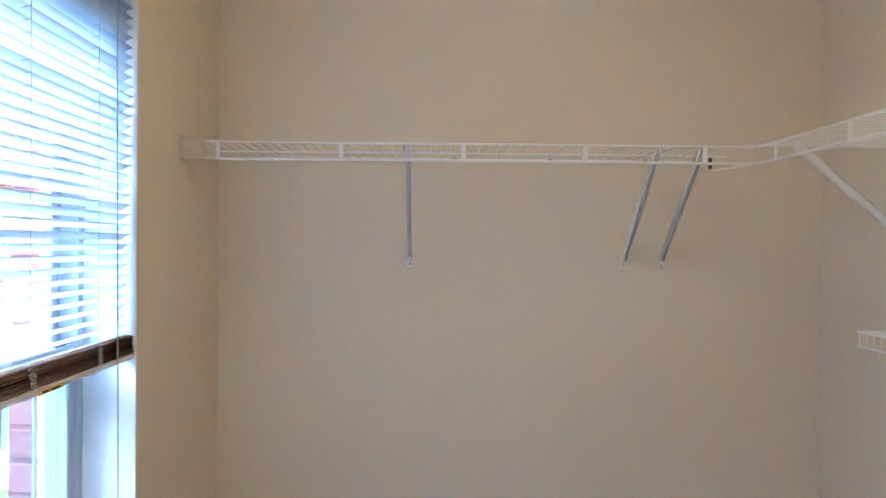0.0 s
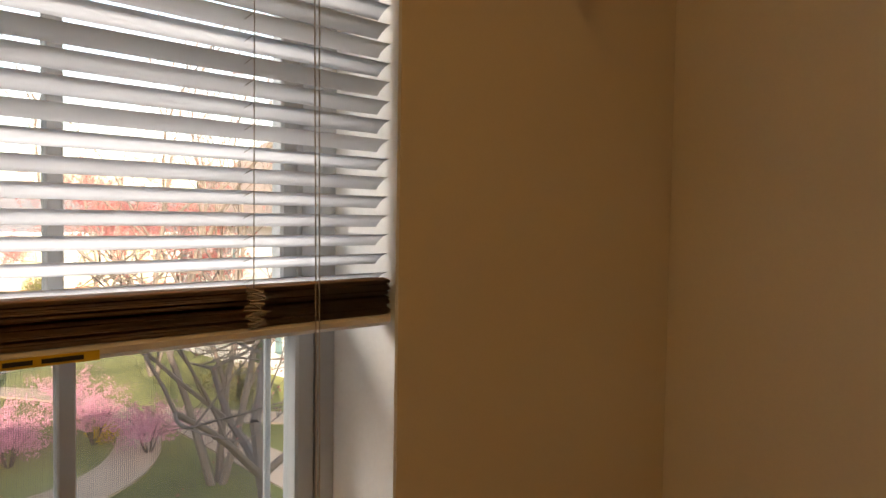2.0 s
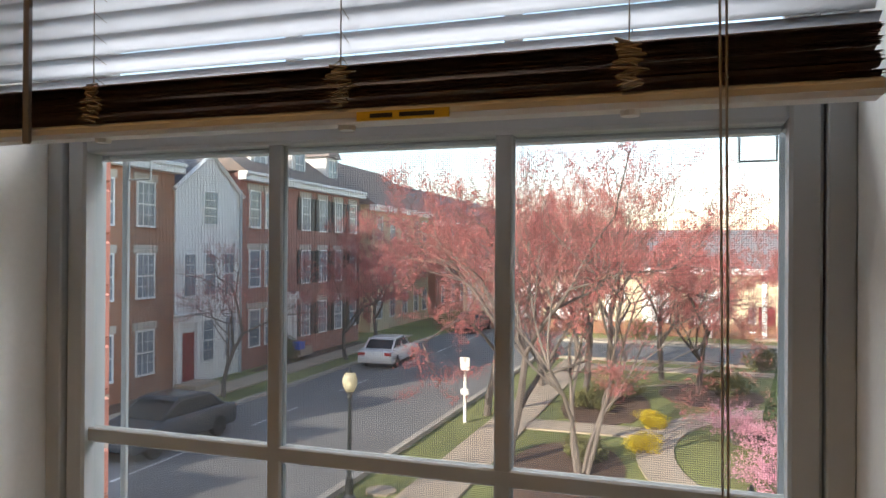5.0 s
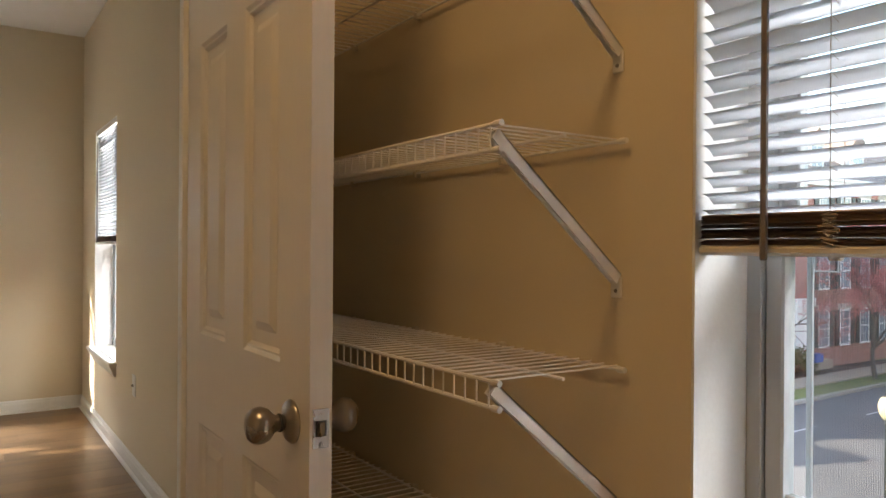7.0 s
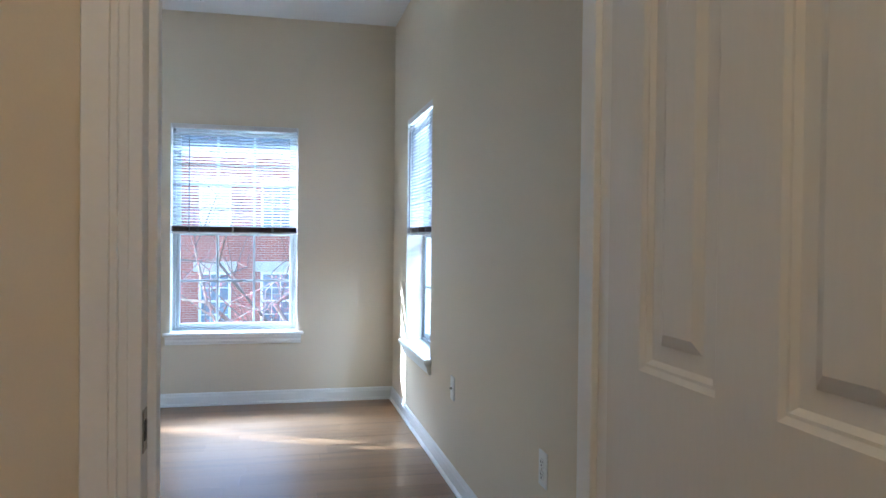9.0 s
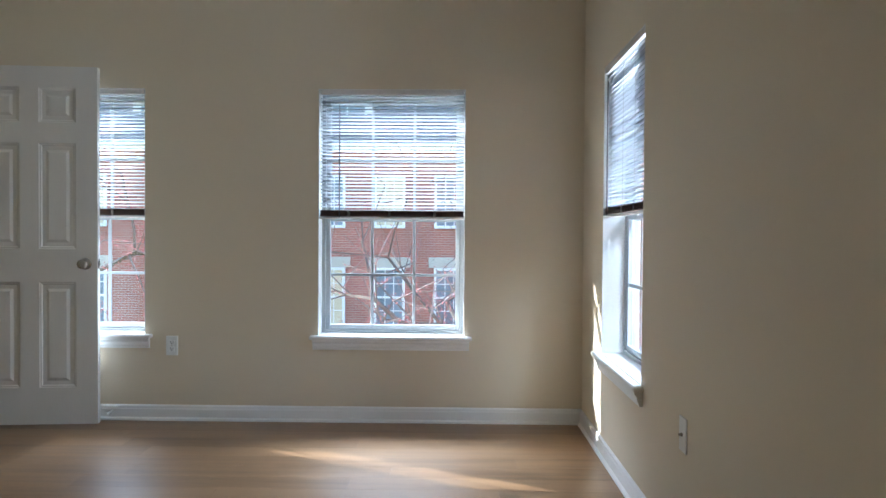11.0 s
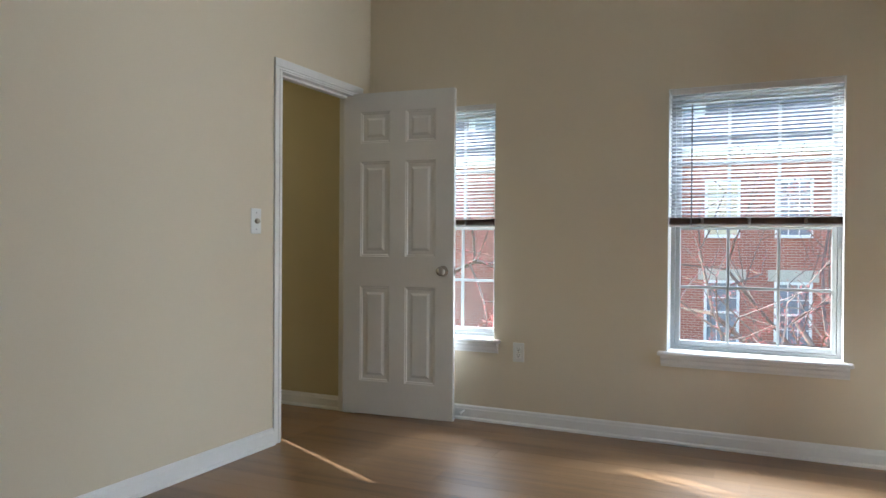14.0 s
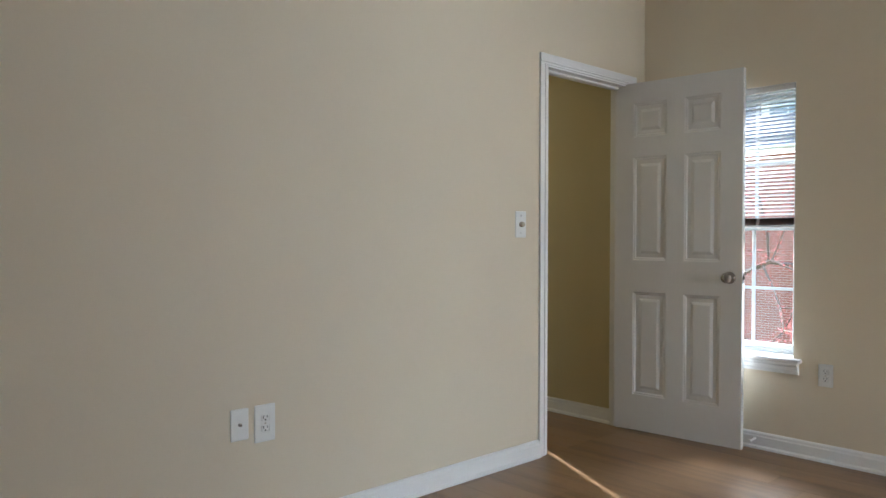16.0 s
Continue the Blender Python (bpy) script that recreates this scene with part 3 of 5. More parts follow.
for u0, u1 in ((CWIN[0] + 0.056, CWIN[0] + 0.088), (CWIN[1] - 0.088, CWIN[1] - 0.056)):
    part("screen_pull", tube(bmesh.new(), [(0.184, u0, 1.19), (0.184, u0, 1.162), (0.184, u1, 1.162), (0.184, u1, 1.19)], 0.0014, 6), METAL, wc, "bent wire screen pull")
G = "half-raised window blinds"
cb = blind("window_blind", "y", CWIN, 1.183, "white slatted blind, half raised, in the closet window", 3, G, -29)
closet_extras(*cb)
for nm, ax, sp, bt, nl in (("window_blind", "x", NWIN, 1.195, 3), ("window_blind", "x", NNAR, 1.195, 2), ("window_blind", "y", EWIN, 1.20, 3)):
    bb, P, a0, a1 = blind(nm, ax, sp, bt, "white slatted blind, half raised, in a bedroom window", nl, G)
    u = a0 + 0.115 if ax == "x" else a1 - 0.10
    q = P(u, -0.004, bt + 0.01)
    if nl == 3:
        part("tilt_wand", lathe(bmesh.new(), [(0.003, 0), (0.004, 0.002), (0.004, 0.64), (0.002, 0.66)], Matrix.Translation(q), 6), WANDM, bb, "clear grey tilt wand")

# ---- doors ----
def panel_door(name, width, label, kind="structure", back=0.0):
    """A six-panel moulded door, hinge at local x=0, width along +x, back edge set in by back, thickness about y=0, with knobs on both sides."""
    d = thing(name, label, "door", kind=kind)
    T, HT = 0.0175, 2.03
    st = 0.118
    pw = (width - 2 * st - 0.104) / 2
    xs = [back, st, st + pw, st + pw + 0.104, width - st, width]
    zs = [0, 0.208, 0.812, 0.997, 1.598, 1.713, 1.912, HT]
    bm = bmesh.new()
    for sgn in (-1, 1):
        grid = [[bm.verts.new((x, sgn * T, z)) for x in xs] for z in zs]
        panels = []
        for j in range(len(zs) - 1):
            for i in range(len(xs) - 1):
                f = bm.faces.new((grid[j][i], grid[j][i + 1], grid[j + 1][i + 1], grid[j + 1][i]))
                f.normal_update()
                if f.normal.y * sgn < 0:
                    f.normal_flip()
                if i in (1, 3) and j in (1, 3, 5):
                    panels.append(f)
        for f in panels:
            for th, dp in ((0.007, -0.004), (0.004, 0.0), (0.006, -0.006), (0.022, 0.0), (0.016, 0.007)):
                bmesh.ops.inset_region(bm, faces=[f], thickness=th, depth=dp, use_even_offset=True)
    rim = [(back, 0), (width, 0), (width, HT), (back, HT)]
    for (xa, za), (xb, zb) in zip(rim, rim[1:] + rim[:1]):
        bm.faces.new([bm.verts.new(p) for p in ((xa, -T, za), (xb, -T, zb), (xb, T, zb), (xa, T, za))])
    part("slab", bm, DOORP, d)
    xk = width - 0.066
    for sgn in (-1, 1):
        m = Matrix.Translation((xk, sgn * T, 0.915)) @ Matrix.Rotation(-sgn * math.pi / 2, 4, "X")
        kn = part("knob", lathe(bmesh.new(), [(0.012, 0.012), (0.0125, 0.026), (0.016, 0.031), (0.0235, 0.038), (0.0272, 0.047), (0.0275, 0.053), (0.0255, 0.061), (0.020, 0.067), (0.010, 0.0705), (0.001, 0.071)], m, 32), NICKEL, d, "satin nickel round knob", smooth=True)
        part("rose", lathe(bmesh.new(), [(0.033, 0.0), (0.033, 0.003), (0.028, 0.008), (0.016, 0.012), (0.0135, 0.014), (0.001, 0.014)], m, 32), NICKEL, kn, smooth=True)
        part("neck_ring", lathe(bmesh.new(), [(0.0135, 0.018), (0.014, 0.02), (0.0135, 0.022), (0.005, 0.022)], m, 24), DARK, kn)
    lt = part("latch_plate", boxes(((width, -0.0127, 0.887), (width + 0.0012, 0.0127, 0.944)), bevel=0.0005), NICKEL, d, "satin nickel latch plate")
    part("latch_hole", boxes(((width + 0.0012, -0.0085, 0.904), (width + 0.0016, 0.0085, 0.927))), DARK, lt)
    bolt = prism(bmesh.new(), [(width + 0.001, -0.006), (width + 0.011, -0.006), (width + 0.002, 0.006), (width + 0.001, 0.006)], 0.906, 0.925)
    part("latch_bolt", bolt, NICKEL, lt)
    for z in (0.893, 0.938):
        m = Matrix.Translation((width + 0.0012, 0, z)) @ Matrix.Rotation(math.pi / 2, 4, "Y")
        part("screw", lathe(bmesh.new(), [(0.0035, 0), (0.003, 0.0008), (0.001, 0.0003)], m, 12), NICKEL, lt)
    for z in (0.22, 1.02, 1.83):
        part("hinge", lathe(bmesh.new(), [(0.004, -0.046), (0.0055, -0.044), (0.0055, 0.044), (0.004, 0.046)], Matrix.Translation((back - 0.004, T + 0.003, z)), 10), NICKEL, d, "brushed hinge knuckle")
    return d
cd = panel_door("door_1", 0.69, "white six-panel closet door standing open, satin nickel knobs", back=0.022)
cd.matrix_basis = pose(-0.3395, YD0 - 0.001, 0.012, 0, 0, -90)
bd = panel_door("door_2", 0.748, "white six-panel bedroom door standing open before the window")
bd.matrix_basis = pose(-3.531, -0.199, 0.012, 0, 0, 5.3)
ds = thing("door_stop", "small white rubber-tipped door stop on the baseboard", "door stop")
part("bar", tube(bmesh.new(), [(-2.765, -0.016, 0.055), (-2.765, -0.075, 0.052)], 0.006, 10), TRIM, ds)
part("tip", tube(bmesh.new(), [(-2.765, -0.075, 0.052), (-2.765, -0.092, 0.051)], 0.010, 12), TRIM, ds)

# ---- wall plates, vent ----
def face_plate(name, label, kindof, at, turn, size=1.0):
    """Local: plate in the xz plane, facing -y."""
    p = thing(name, label, "wall plate", at=at, turn=turn)
    part("plate", boxes(((-0.036 * size, -0.006, -0.058 * size), (0.036 * size, -0.0005, 0.058 * size)), bevel=0.003), PLATE, p)
    if kindof == "outlet":
        for z in (-0.0195, 0.0195):
            s = part("socket", boxes(((-0.0165, -0.0085, z - 0.0145), (0.0165, -0.005, z + 0.0145)), bevel=0.004), PLATE, p)
            part("slot", boxes(((-0.0085, -0.0092, z - 0.001), (-0.006, -0.0084, z + 0.009))), DARK, s)
            part("slot", boxes(((0.006, -0.0092, z + 0.0005), (0.0082, -0.0084, z + 0.009))), DARK, s)
            part("slot", boxes(((-0.003, -0.0092, z - 0.0095), (0.003, -0.0084, z - 0.004)), bevel=0.001), DARK, s)
        part("screw", lathe(bmesh.new(), [(0.0035, 0), (0.003, 0.001), (0.001, 0.001)], Matrix.Translation((0, -0.0075, 0)) @ Matrix.Rotation(math.pi / 2, 4, "X"), 10), IVORY, p)
    elif kindof == "coax":
        part("connector", lathe(bmesh.new(), [(0.0065, 0), (0.0065, 0.004), (0.0045, 0.005), (0.0045, 0.011), (0.001, 0.011)], Matrix.Translation((0, -0.006, 0)) @ Matrix.Rotation(math.pi / 2, 4, "X"), 12), NICKEL, p)
    elif kindof == "switch":
        part("dimmer_knob", lathe(bmesh.new(), [(0.014, 0), (0.0135, 0.012), (0.011, 0.016), (0.001, 0.017)], Matrix.Translation((0, -0.006, 0)) @ Matrix.Rotation(math.pi / 2, 4, "X"), 20), IVORY, p, "ivory dimmer knob")
        part("toggle", boxes(((0.010, -0.018, -0.006), (0.022, -0.006, 0.001)), bevel=0.002), IVORY, p)
        for z in (-0.043, 0.043):
            part("screw", lathe(bmesh.new(), [(0.0035, 0), (0.003, 0.001), (0.001, 0.001)], Matrix.Translation((0, -0.006, z)) @ Matrix.Rotation(math.pi / 2, 4, "X"), 10), NICKEL, p)
    return p
face_plate("power_outlet", "white double power outlet on the window wall", "outlet", (-2.414, 0, 0.442), 0)
face_plate("power_outlet", "white double power outlet on the long side wall", "outlet", (0, -3.13, 0.452), -90)
face_plate("cable_outlet", "white cable outlet plate on the side wall", "coax", (0, -1.895, 0.46), -90)
face_plate("power_outlet", "white double power outlet beside a cable plate", "outlet", (XW, -2.588, 0.453), 90, 1.2)
face_plate("cable_outlet", "painted cable outlet plate beside a power outlet", "coax", (XW, -2.69, 0.463), 90)
face_plate("dimmer_switch", "glossy white dimmer switch plate beside the door casing", "switch", (XW, -1.148, 1.207), 90, 1.14)
def ceiling_light(at, label):
    l = thing("ceiling_light", label, "ceiling light", at=at)
    part("rim", lathe(bmesh.new(), [(0.15, -0.0005), (0.155, -0.03), (0.14, -0.04), (0.13, -0.02), (0.01, -0.02)], Matrix.Identity(4), 28), TRIM, l)
    part("diffuser", lathe(bmesh.new(), [(0.129, -0.022), (0.125, -0.06), (0.09, -0.08), (0.01, -0.085)], Matrix.Identity(4), 28), GLOBE, l)
ceiling_light((-4.75, -1.25, H), "round white flush ceiling light in the hall")
ceiling_light((-0.85, -5.4, H), "round white flush ceiling light in the closet")
vent = thing("ceiling_vent", "white slotted ceiling air vent", "vent", at=(-1.47, -0.33, H))
part("frame", boxes(((-0.16, -0.075, -0.008), (0.16, -0.055, -0.0005)), ((-0.16, 0.055, -0.008), (0.16, 0.075, -0.0005)), ((-0.16, -0.055, -0.008), (-0.14, 0.055, -0.0005)), ((0.14, -0.055, -0.008), (0.16, 0.055, -0.0005)), bevel=0.0015), TRIM, vent)
part("backing", boxes(((-0.14, -0.055, -0.003), (0.14, 0.055, -0.0008))), DARK, vent)
for k in range(14):
    part("slat", boxes(((-0.132 + 0.02 * k, -0.054, -0.009), (-0.126 + 0.02 * k, 0.054, -0.003))), TRIM, vent)

# ---- wire shelves ----
def wire_shelf(name, label, length, depth, lip, at, turn, braces, rod=False, end_bracket=False, pitch=0.0254):
    """Local: back rail along x at y=0, front at y=-depth, top of the deck at z=0."""
    s = thing(name, label, "shelf", "white wire closet shelves", at=at, turn=turn)
    r = 0.0026
    part("back_rail", tube(bmesh.new(), [(0, -0.010, -r), (length, -0.010, -r)], r, 8), WIRE, s)
    part("front_rail", tube(bmesh.new(), [(0, -depth, 0), (length, -depth, 0)], r + 0.0004, 8), WIRE, s)
    part("lip_rail", tube(bmesh.new(), [(0, -depth, -lip), (length, -depth, -lip)], r + (0.001 if rod else 0.0004), 8), WIRE, s)
    part("middle_rail", tube(bmesh.new(), [(0, -depth * 0.52, -2 * r), (length, -depth * 0.52, -2 * r)], r, 8), WIRE, s)
    bm = bmesh.new()
    x = 0.008
    while x < length:
        pts = [(x, -0.004, 0.001), (x, -depth + 0.001, 0.001)]
        if not rod:
            pts += [(x, -depth - 0.0018, -0.002), (x, -depth - 0.0018, -lip)]
        tube(bm, pts, 0.0014, 5)
        x += pitch
    tagged(part("deck_mesh", bm, WIRE, s), kind="stuff")
    if rod:
        x = 0.088
        while x < length - 0.01:
            part("lip_post", boxes(((x - 0.006, -depth - 0.002, -lip), (x + 0.006, -depth + 0.002, 0)), bevel=0.001), WIRE, s)
            x += 0.305
    drop = 0.195 if depth < 0.25 else 0.292
    for xb in braces:
        b = bmesh.new()
        n = Vector((1, 0, 0))
        a = Vector((xb, -depth + 0.004, -0.010))
        e = Vector((xb, -0.004, -drop))
        w = (e - a).cross(n).normalized() * 0.008
        for o, t in ((-0.0065, 0.0022), (0.0043, 0.0022)):
            v = [b.verts.new(p + n * q + w * k) for p in (a, e) for q in (o, o + t) for k in (-1, 1)]
            for f in ((0, 1, 3, 2), (4, 6, 7, 5), (0, 4, 5, 1), (2, 3, 7, 6), (0, 2, 6, 4), (1, 5, 7, 3)):
                b.faces.new([v[i] for i in f])
        v = [b.verts.new(p + n * q + w * k) for p in (a, e) for q in (-0.0065, 0.0065) for k in (-1, -0.75)]
        for f in ((0, 1, 3, 2), (4, 6, 7, 5), (0, 4, 5, 1), (2, 3, 7, 6), (0, 2, 6, 4), (1, 5, 7, 3)):
            b.faces.new([v[i] for i in f])
        br = part("support_brace", b, WIRE, s)
        part("brace_foot", boxes(((xb - 0.010, -0.004, -drop - 0.027), (xb + 0.010, -0.0005, -drop + 0.003)), bevel=0.0012), WIRE, br)
        part("screw", lathe(bmesh.new(), [(0.003, 0), (0.0025, 0.0015), (0.001, 0.0015)], Matrix.Translation((xb, -0.004, -drop - 0.017)) @ Matrix.Rotation(math.pi / 2, 4, "X"), 8), NICKEL, br)
    x = 0.13
    while x < length - 0.05:
        part("wall_clip", boxes(((x - 0.006, -0.014, -0.012), (x + 0.006, -0.0005, 0.006)), bevel=0.002), PLASTIC, s)
        x += 0.28
    for y, z in ((-depth, 0), (-depth, -lip), (-0.010, -r)):
        part("end_cap", lathe(bmesh.new(), [(0.0042, 0), (0.0048, 0.003), (0.0042, 0.014), (0.002, 0.014)], Matrix.Translation((length - 0.008, y, z)) @ Matrix.Rotation(math.pi / 2, 4, "Y"), 10), WIRE, s)
    if end_bracket:
        part("end_bracket", boxes(((0.0005, -depth - 0.03, -lip - 0.012), (0.004, -depth + 0.012, 0.014)), ((0.004, -depth - 0.006, -lip - 0.004), (0.055, -depth + 0.012, 0.006)), bevel=0.0015), PLASTIC, s, "beige shelf end bracket")
        for z in (0.006, -lip - 0.004):
            part("screw", lathe(bmesh.new(), [(0.003, 0), (0.003, 0.0015), (0.001, 0.0015)], Matrix.Translation((0.004, -depth - 0.016, z)) @ Matrix.Rotation(math.pi / 2, 4, "Y"), 8), NICKEL, s)
    return s
# four short shelves on the window wall, behind the open door
for z in (0.707, 1.025, 1.343, 1.661):
    wire_shelf("wire_shelf", "white wire shelf on the window wall behind the open door", 0.962, 0.229, 0.032, (0, YD0, z), -90, [0.944])
# the long hanging shelf on the closet end wall, and those on its west wall
wire_shelf("wire_shelf", "long white wire hanging shelf across the closet end wall", 1.425, 0.315, 0.042, (0, YS, 1.680), 180, [0.56, 1.19, 1.302], True, True)
wire_shelf("wire_shelf", "white wire hanging shelf along the closet side wall", 2.05, 0.345, 0.042, (XCW, -6.475, 1.680), 90, [0.16, 1.0, 1.9], True)
wire_shelf("wire_shelf", "short lower white wire shelf on the closet side wall", 1.5, 0.229, 0.032, (XCW, -6.24, 1.245), 90, [0.5, 1.3])
cj = thing("shelf_corner_joint", "white steel joint where two hanging shelves meet", "shelf joint")
part("corner_bar", tube(bmesh.new(), [(-1.30, -6.49, 1.632), (-1.36, -6.56, 1.628), (-1.435, -6.475, 1.638)], 0.003, 8), WIRE, cj)
part("corner_bar", tube(bmesh.new(), [(-1.36, -6.488, 1.680), (-1.425, -6.470, 1.680), (-1.439, -6.42, 1.680)], 0.003, 8), WIRE, cj)
part("clip", boxes(((-1.332, -6.515, 1.626), (-1.326, -6.505, 1.655)), bevel=0.001), DARK, cj)

# ---- outside of our building: brick leaf round the closet window ----
ext = tagged(link("wall_outside_east", bmesh.new(), BRICK), "red brick outside wall of this building", "wall", kind="structure")
bm = bmesh.new()
for a, b in (((0.20, CWIN[1] + 0.09, -5), (0.31, EWIN[0] - 0.03, 4.5)), ((0.20, -9.0, -5), (0.31, CWIN[0] - 0.08, 4.5)), ((0.20, EWIN[1] + 0.03, -5), (0.31, 0.31, 4.5)),
             ((0.20, CWIN[0] - 0.08, -5), (0.31, CWIN[1] + 0.09, 0.47)), ((0.20, CWIN[0] - 0.08, 1.99), (0.31, CWIN[1] + 0.09, 4.5)),
             ((0.20, EWIN[0] - 0.03, -5), (0.31, EWIN[1] + 0.03, 0.47)), ((0.20, EWIN[0] - 0.03, 1.99), (0.31, EWIN[1] + 0.03, 4.5))):
    box(bm, a, b)
bm.to_mesh(ext.data)
extn = bmesh.new()
NX0, NX1, NX2, NX3 = NNAR[0] - 0.10, NNAR[1] + 0.03, NWIN[0] - 0.10, NWIN[1] + 0.03
for a, b in (((-3.60, 0.20, -5), (NX0, 0.26, 4.5)), ((NX1, 0.20, -5), (NX2, 0.26, 4.5)), ((NX3, 0.20, -5), (0.199, 0.26, 4.5)),
             ((NX0, 0.20, -5), (NX1, 0.26, 0.47)), ((NX0, 0.20, 1.99), (NX1, 0.26, 4.5)),
             ((NX2, 0.20, -5), (NX3, 0.26, 0.47)), ((NX2, 0.20, 1.99), (NX3, 0.26, 4.5))):
    box(extn, a, b)
tagged(link("wall_outside_north", extn, BRICK), "red brick outside wall of this building", "wall", kind="structure")
# single bricks in the window's outer reveal
bk = box(bmesh.new(), (-0.0, -0.010, -0.0325), (0.092, 0.010, 0.0325), 0.003)
brick0 = part("brick", bk, BRICKP, ext)
brick0.location = (0.213, CWIN[0] - 0.083, 0.53)
for k in range(1, 20):
    o = new("brick", brick0.data)
    o.parent, o.location = ext, (0.213, CWIN[0] - 0.083, 0.53 + 0.075 * k)
for k in range(20):
    o = new("brick", brick0.data)
    o.parent, o.location = ext, (0.213, CWIN[1] + 0.093, 0.53 + 0.075 * k)
part("window_trim", boxes(((0.190, CWIN[0] - 0.07, 0.48), (0.215, CWIN[0] - 0.02, 1.98)), ((0.190, CWIN[1] + 0.01, 0.48), (0.215, CWIN[1] + 0.045, 1.98)), bevel=0.002), METAL, ext)

# ---- ground, street, paths ----
Z = -4.7
bm = bmesh.new()
v = [bm.verts.new(p) for p in ((-900, -900, Z), (900, -900, Z), (900, 900, Z), (-900, 900, Z))]
bm.faces.new(v)
tagged(link("ground", bm, GRASS), "spring lawn, patchy green", "ground", kind="structure")
def flat(name, pts, top, material, label, cat):
    return tagged(link(name, prism(bmesh.new(), pts, Z - 0.05, Z + top), material), label, cat, kind="structure")
flat("road", [(6, 1.95), (39.3, 1.75), (39.3, -60), (46.5, -60), (46.5, 9.9), (6, 9.5)], 0.02, ASPHALT, "worn grey asphalt street", "road")
flat("road_far", [(46.5, 1.8), (140, 1.8), (140, 9.9), (46.5, 9.9)], 0.02, ASPHALT, "worn grey asphalt street", "road")
for pts in ([(6, 1.75), (38.2, 1.55), (38.2, 1.75), (6, 1.95)], [(6, 9.5), (46.5, 9.9), (46.5, 10.1), (6, 9.7)], [(39.1, -60), (39.3, -60), (39.3, 0.5), (39.1, 0.5)], [(46.5, -60), (46.8, -60), (46.8, 1.8), (46.5, 1.8)]):
    flat("kerb", pts, 0.15, KERB, "pale concrete kerb", "kerb")
flat("pavement_near", [(4, -0.95), (38.5, -1.25), (38.5, 0.1), (4, 0.45)], 0.06, CONC, "pale concrete pavement beside the street", "pavement")
flat("pavement_far", [(4, 11.3), (46, 11.6), (46, 12.9), (4, 12.6)], 0.06, CONC, "pale concrete pavement by the row houses", "pavement")
flat("pavement_cross", [(36.2, -60), (37.6, -60), (37.6, -1.25), (36.2, -1.25)], 0.05, CONC, "pale concrete pavement", "pavement")
flat("pavement_beyond", [(47.6, -60), (49.0, -60), (49.0, 1.5), (47.6, 1.5)], 0.06, CONC, "pale concrete pavement", "pavement")
bm = bmesh.new()
for k in range(48):
    a0, a1 = 2 * math.pi * k / 48, 2 * math.pi * (k + 1) / 48
    prism(bm, [(21.6 + 7.0 * r * math.cos(a), -9.6 + 4.9 * r * math.sin(a)) for r, a in ((0.79, a0), (1.0, a0), (1.0, a1), (0.79, a1))], Z - 0.05, Z + 0.055)
tagged(link("path_ring", bm, CONC), "pale concrete oval path in the small park", "path", kind="structure")
flat("path_cross", [(22.9, -5.0), (24.2, -5.1), (24.2, -0.9), (22.9, -0.9)], 0.05, CONC, "pale concrete path", "path")
flat("path_south", [(20.2, -14.5), (21.4, -15.3), (16.3, -19.6), (15.2, -19.2)], 0.05, CONC, "pale concrete path to the houses", "path")
flat("path_lawn", [(8, -14.2), (20.5, -14.6), (20.5, -15.8), (8, -15.5)], 0.045, CONC, "pale concrete path across the lawn", "path")
flat("path_east", [(28.9, -12.2), (30.0, -13.2), (36.5, -19.0), (36.5, -17.2)], 0.045, CONC, "pale concrete path", "path")
for cx, cy, rx, ry in ((18.6, -3.0, 3.2, 1.6), (27.5, -3.2, 3.4, 1.6), (31, -7, 2.6, 2.0), (12.6, -19.6, 2.4, 1.3), (23.7, -9.5, 1.9, 1.7), (20.0, 13.4, 6.5, 0.6), (35.5, 13.4, 6.0, 0.6), (33, -13, 2.5, 3)):
    flat("flower_bed", [(cx + rx * math.cos(a * math.pi / 12) * (1 + 0.08 * math.sin(3 * a)), cy + ry * math.sin(a * math.pi / 12)) for a in range(24)], 0.03, MULCH, "brown mulched planting bed", "ground")
for k in range(6):
    flat("road_marking", [(14 + 6.2 * k, 7.35), (17 + 6.2 * k, 7.38), (17 + 6.2 * k, 7.48), (14 + 6.2 * k, 7.45)], 0.024, LINEW, "worn white parking line", "road")
mh = thing("manhole_cover", "round iron manhole cover in the pavement", "manhole", at=(15.6, 0.85, Z))
part("lid", lathe(bmesh.new(), [(0.36, 0), (0.36, 0.05), (0.3, 0.055), (0.01, 0.055)], Matrix.Identity(4), 24), CONC, mh)

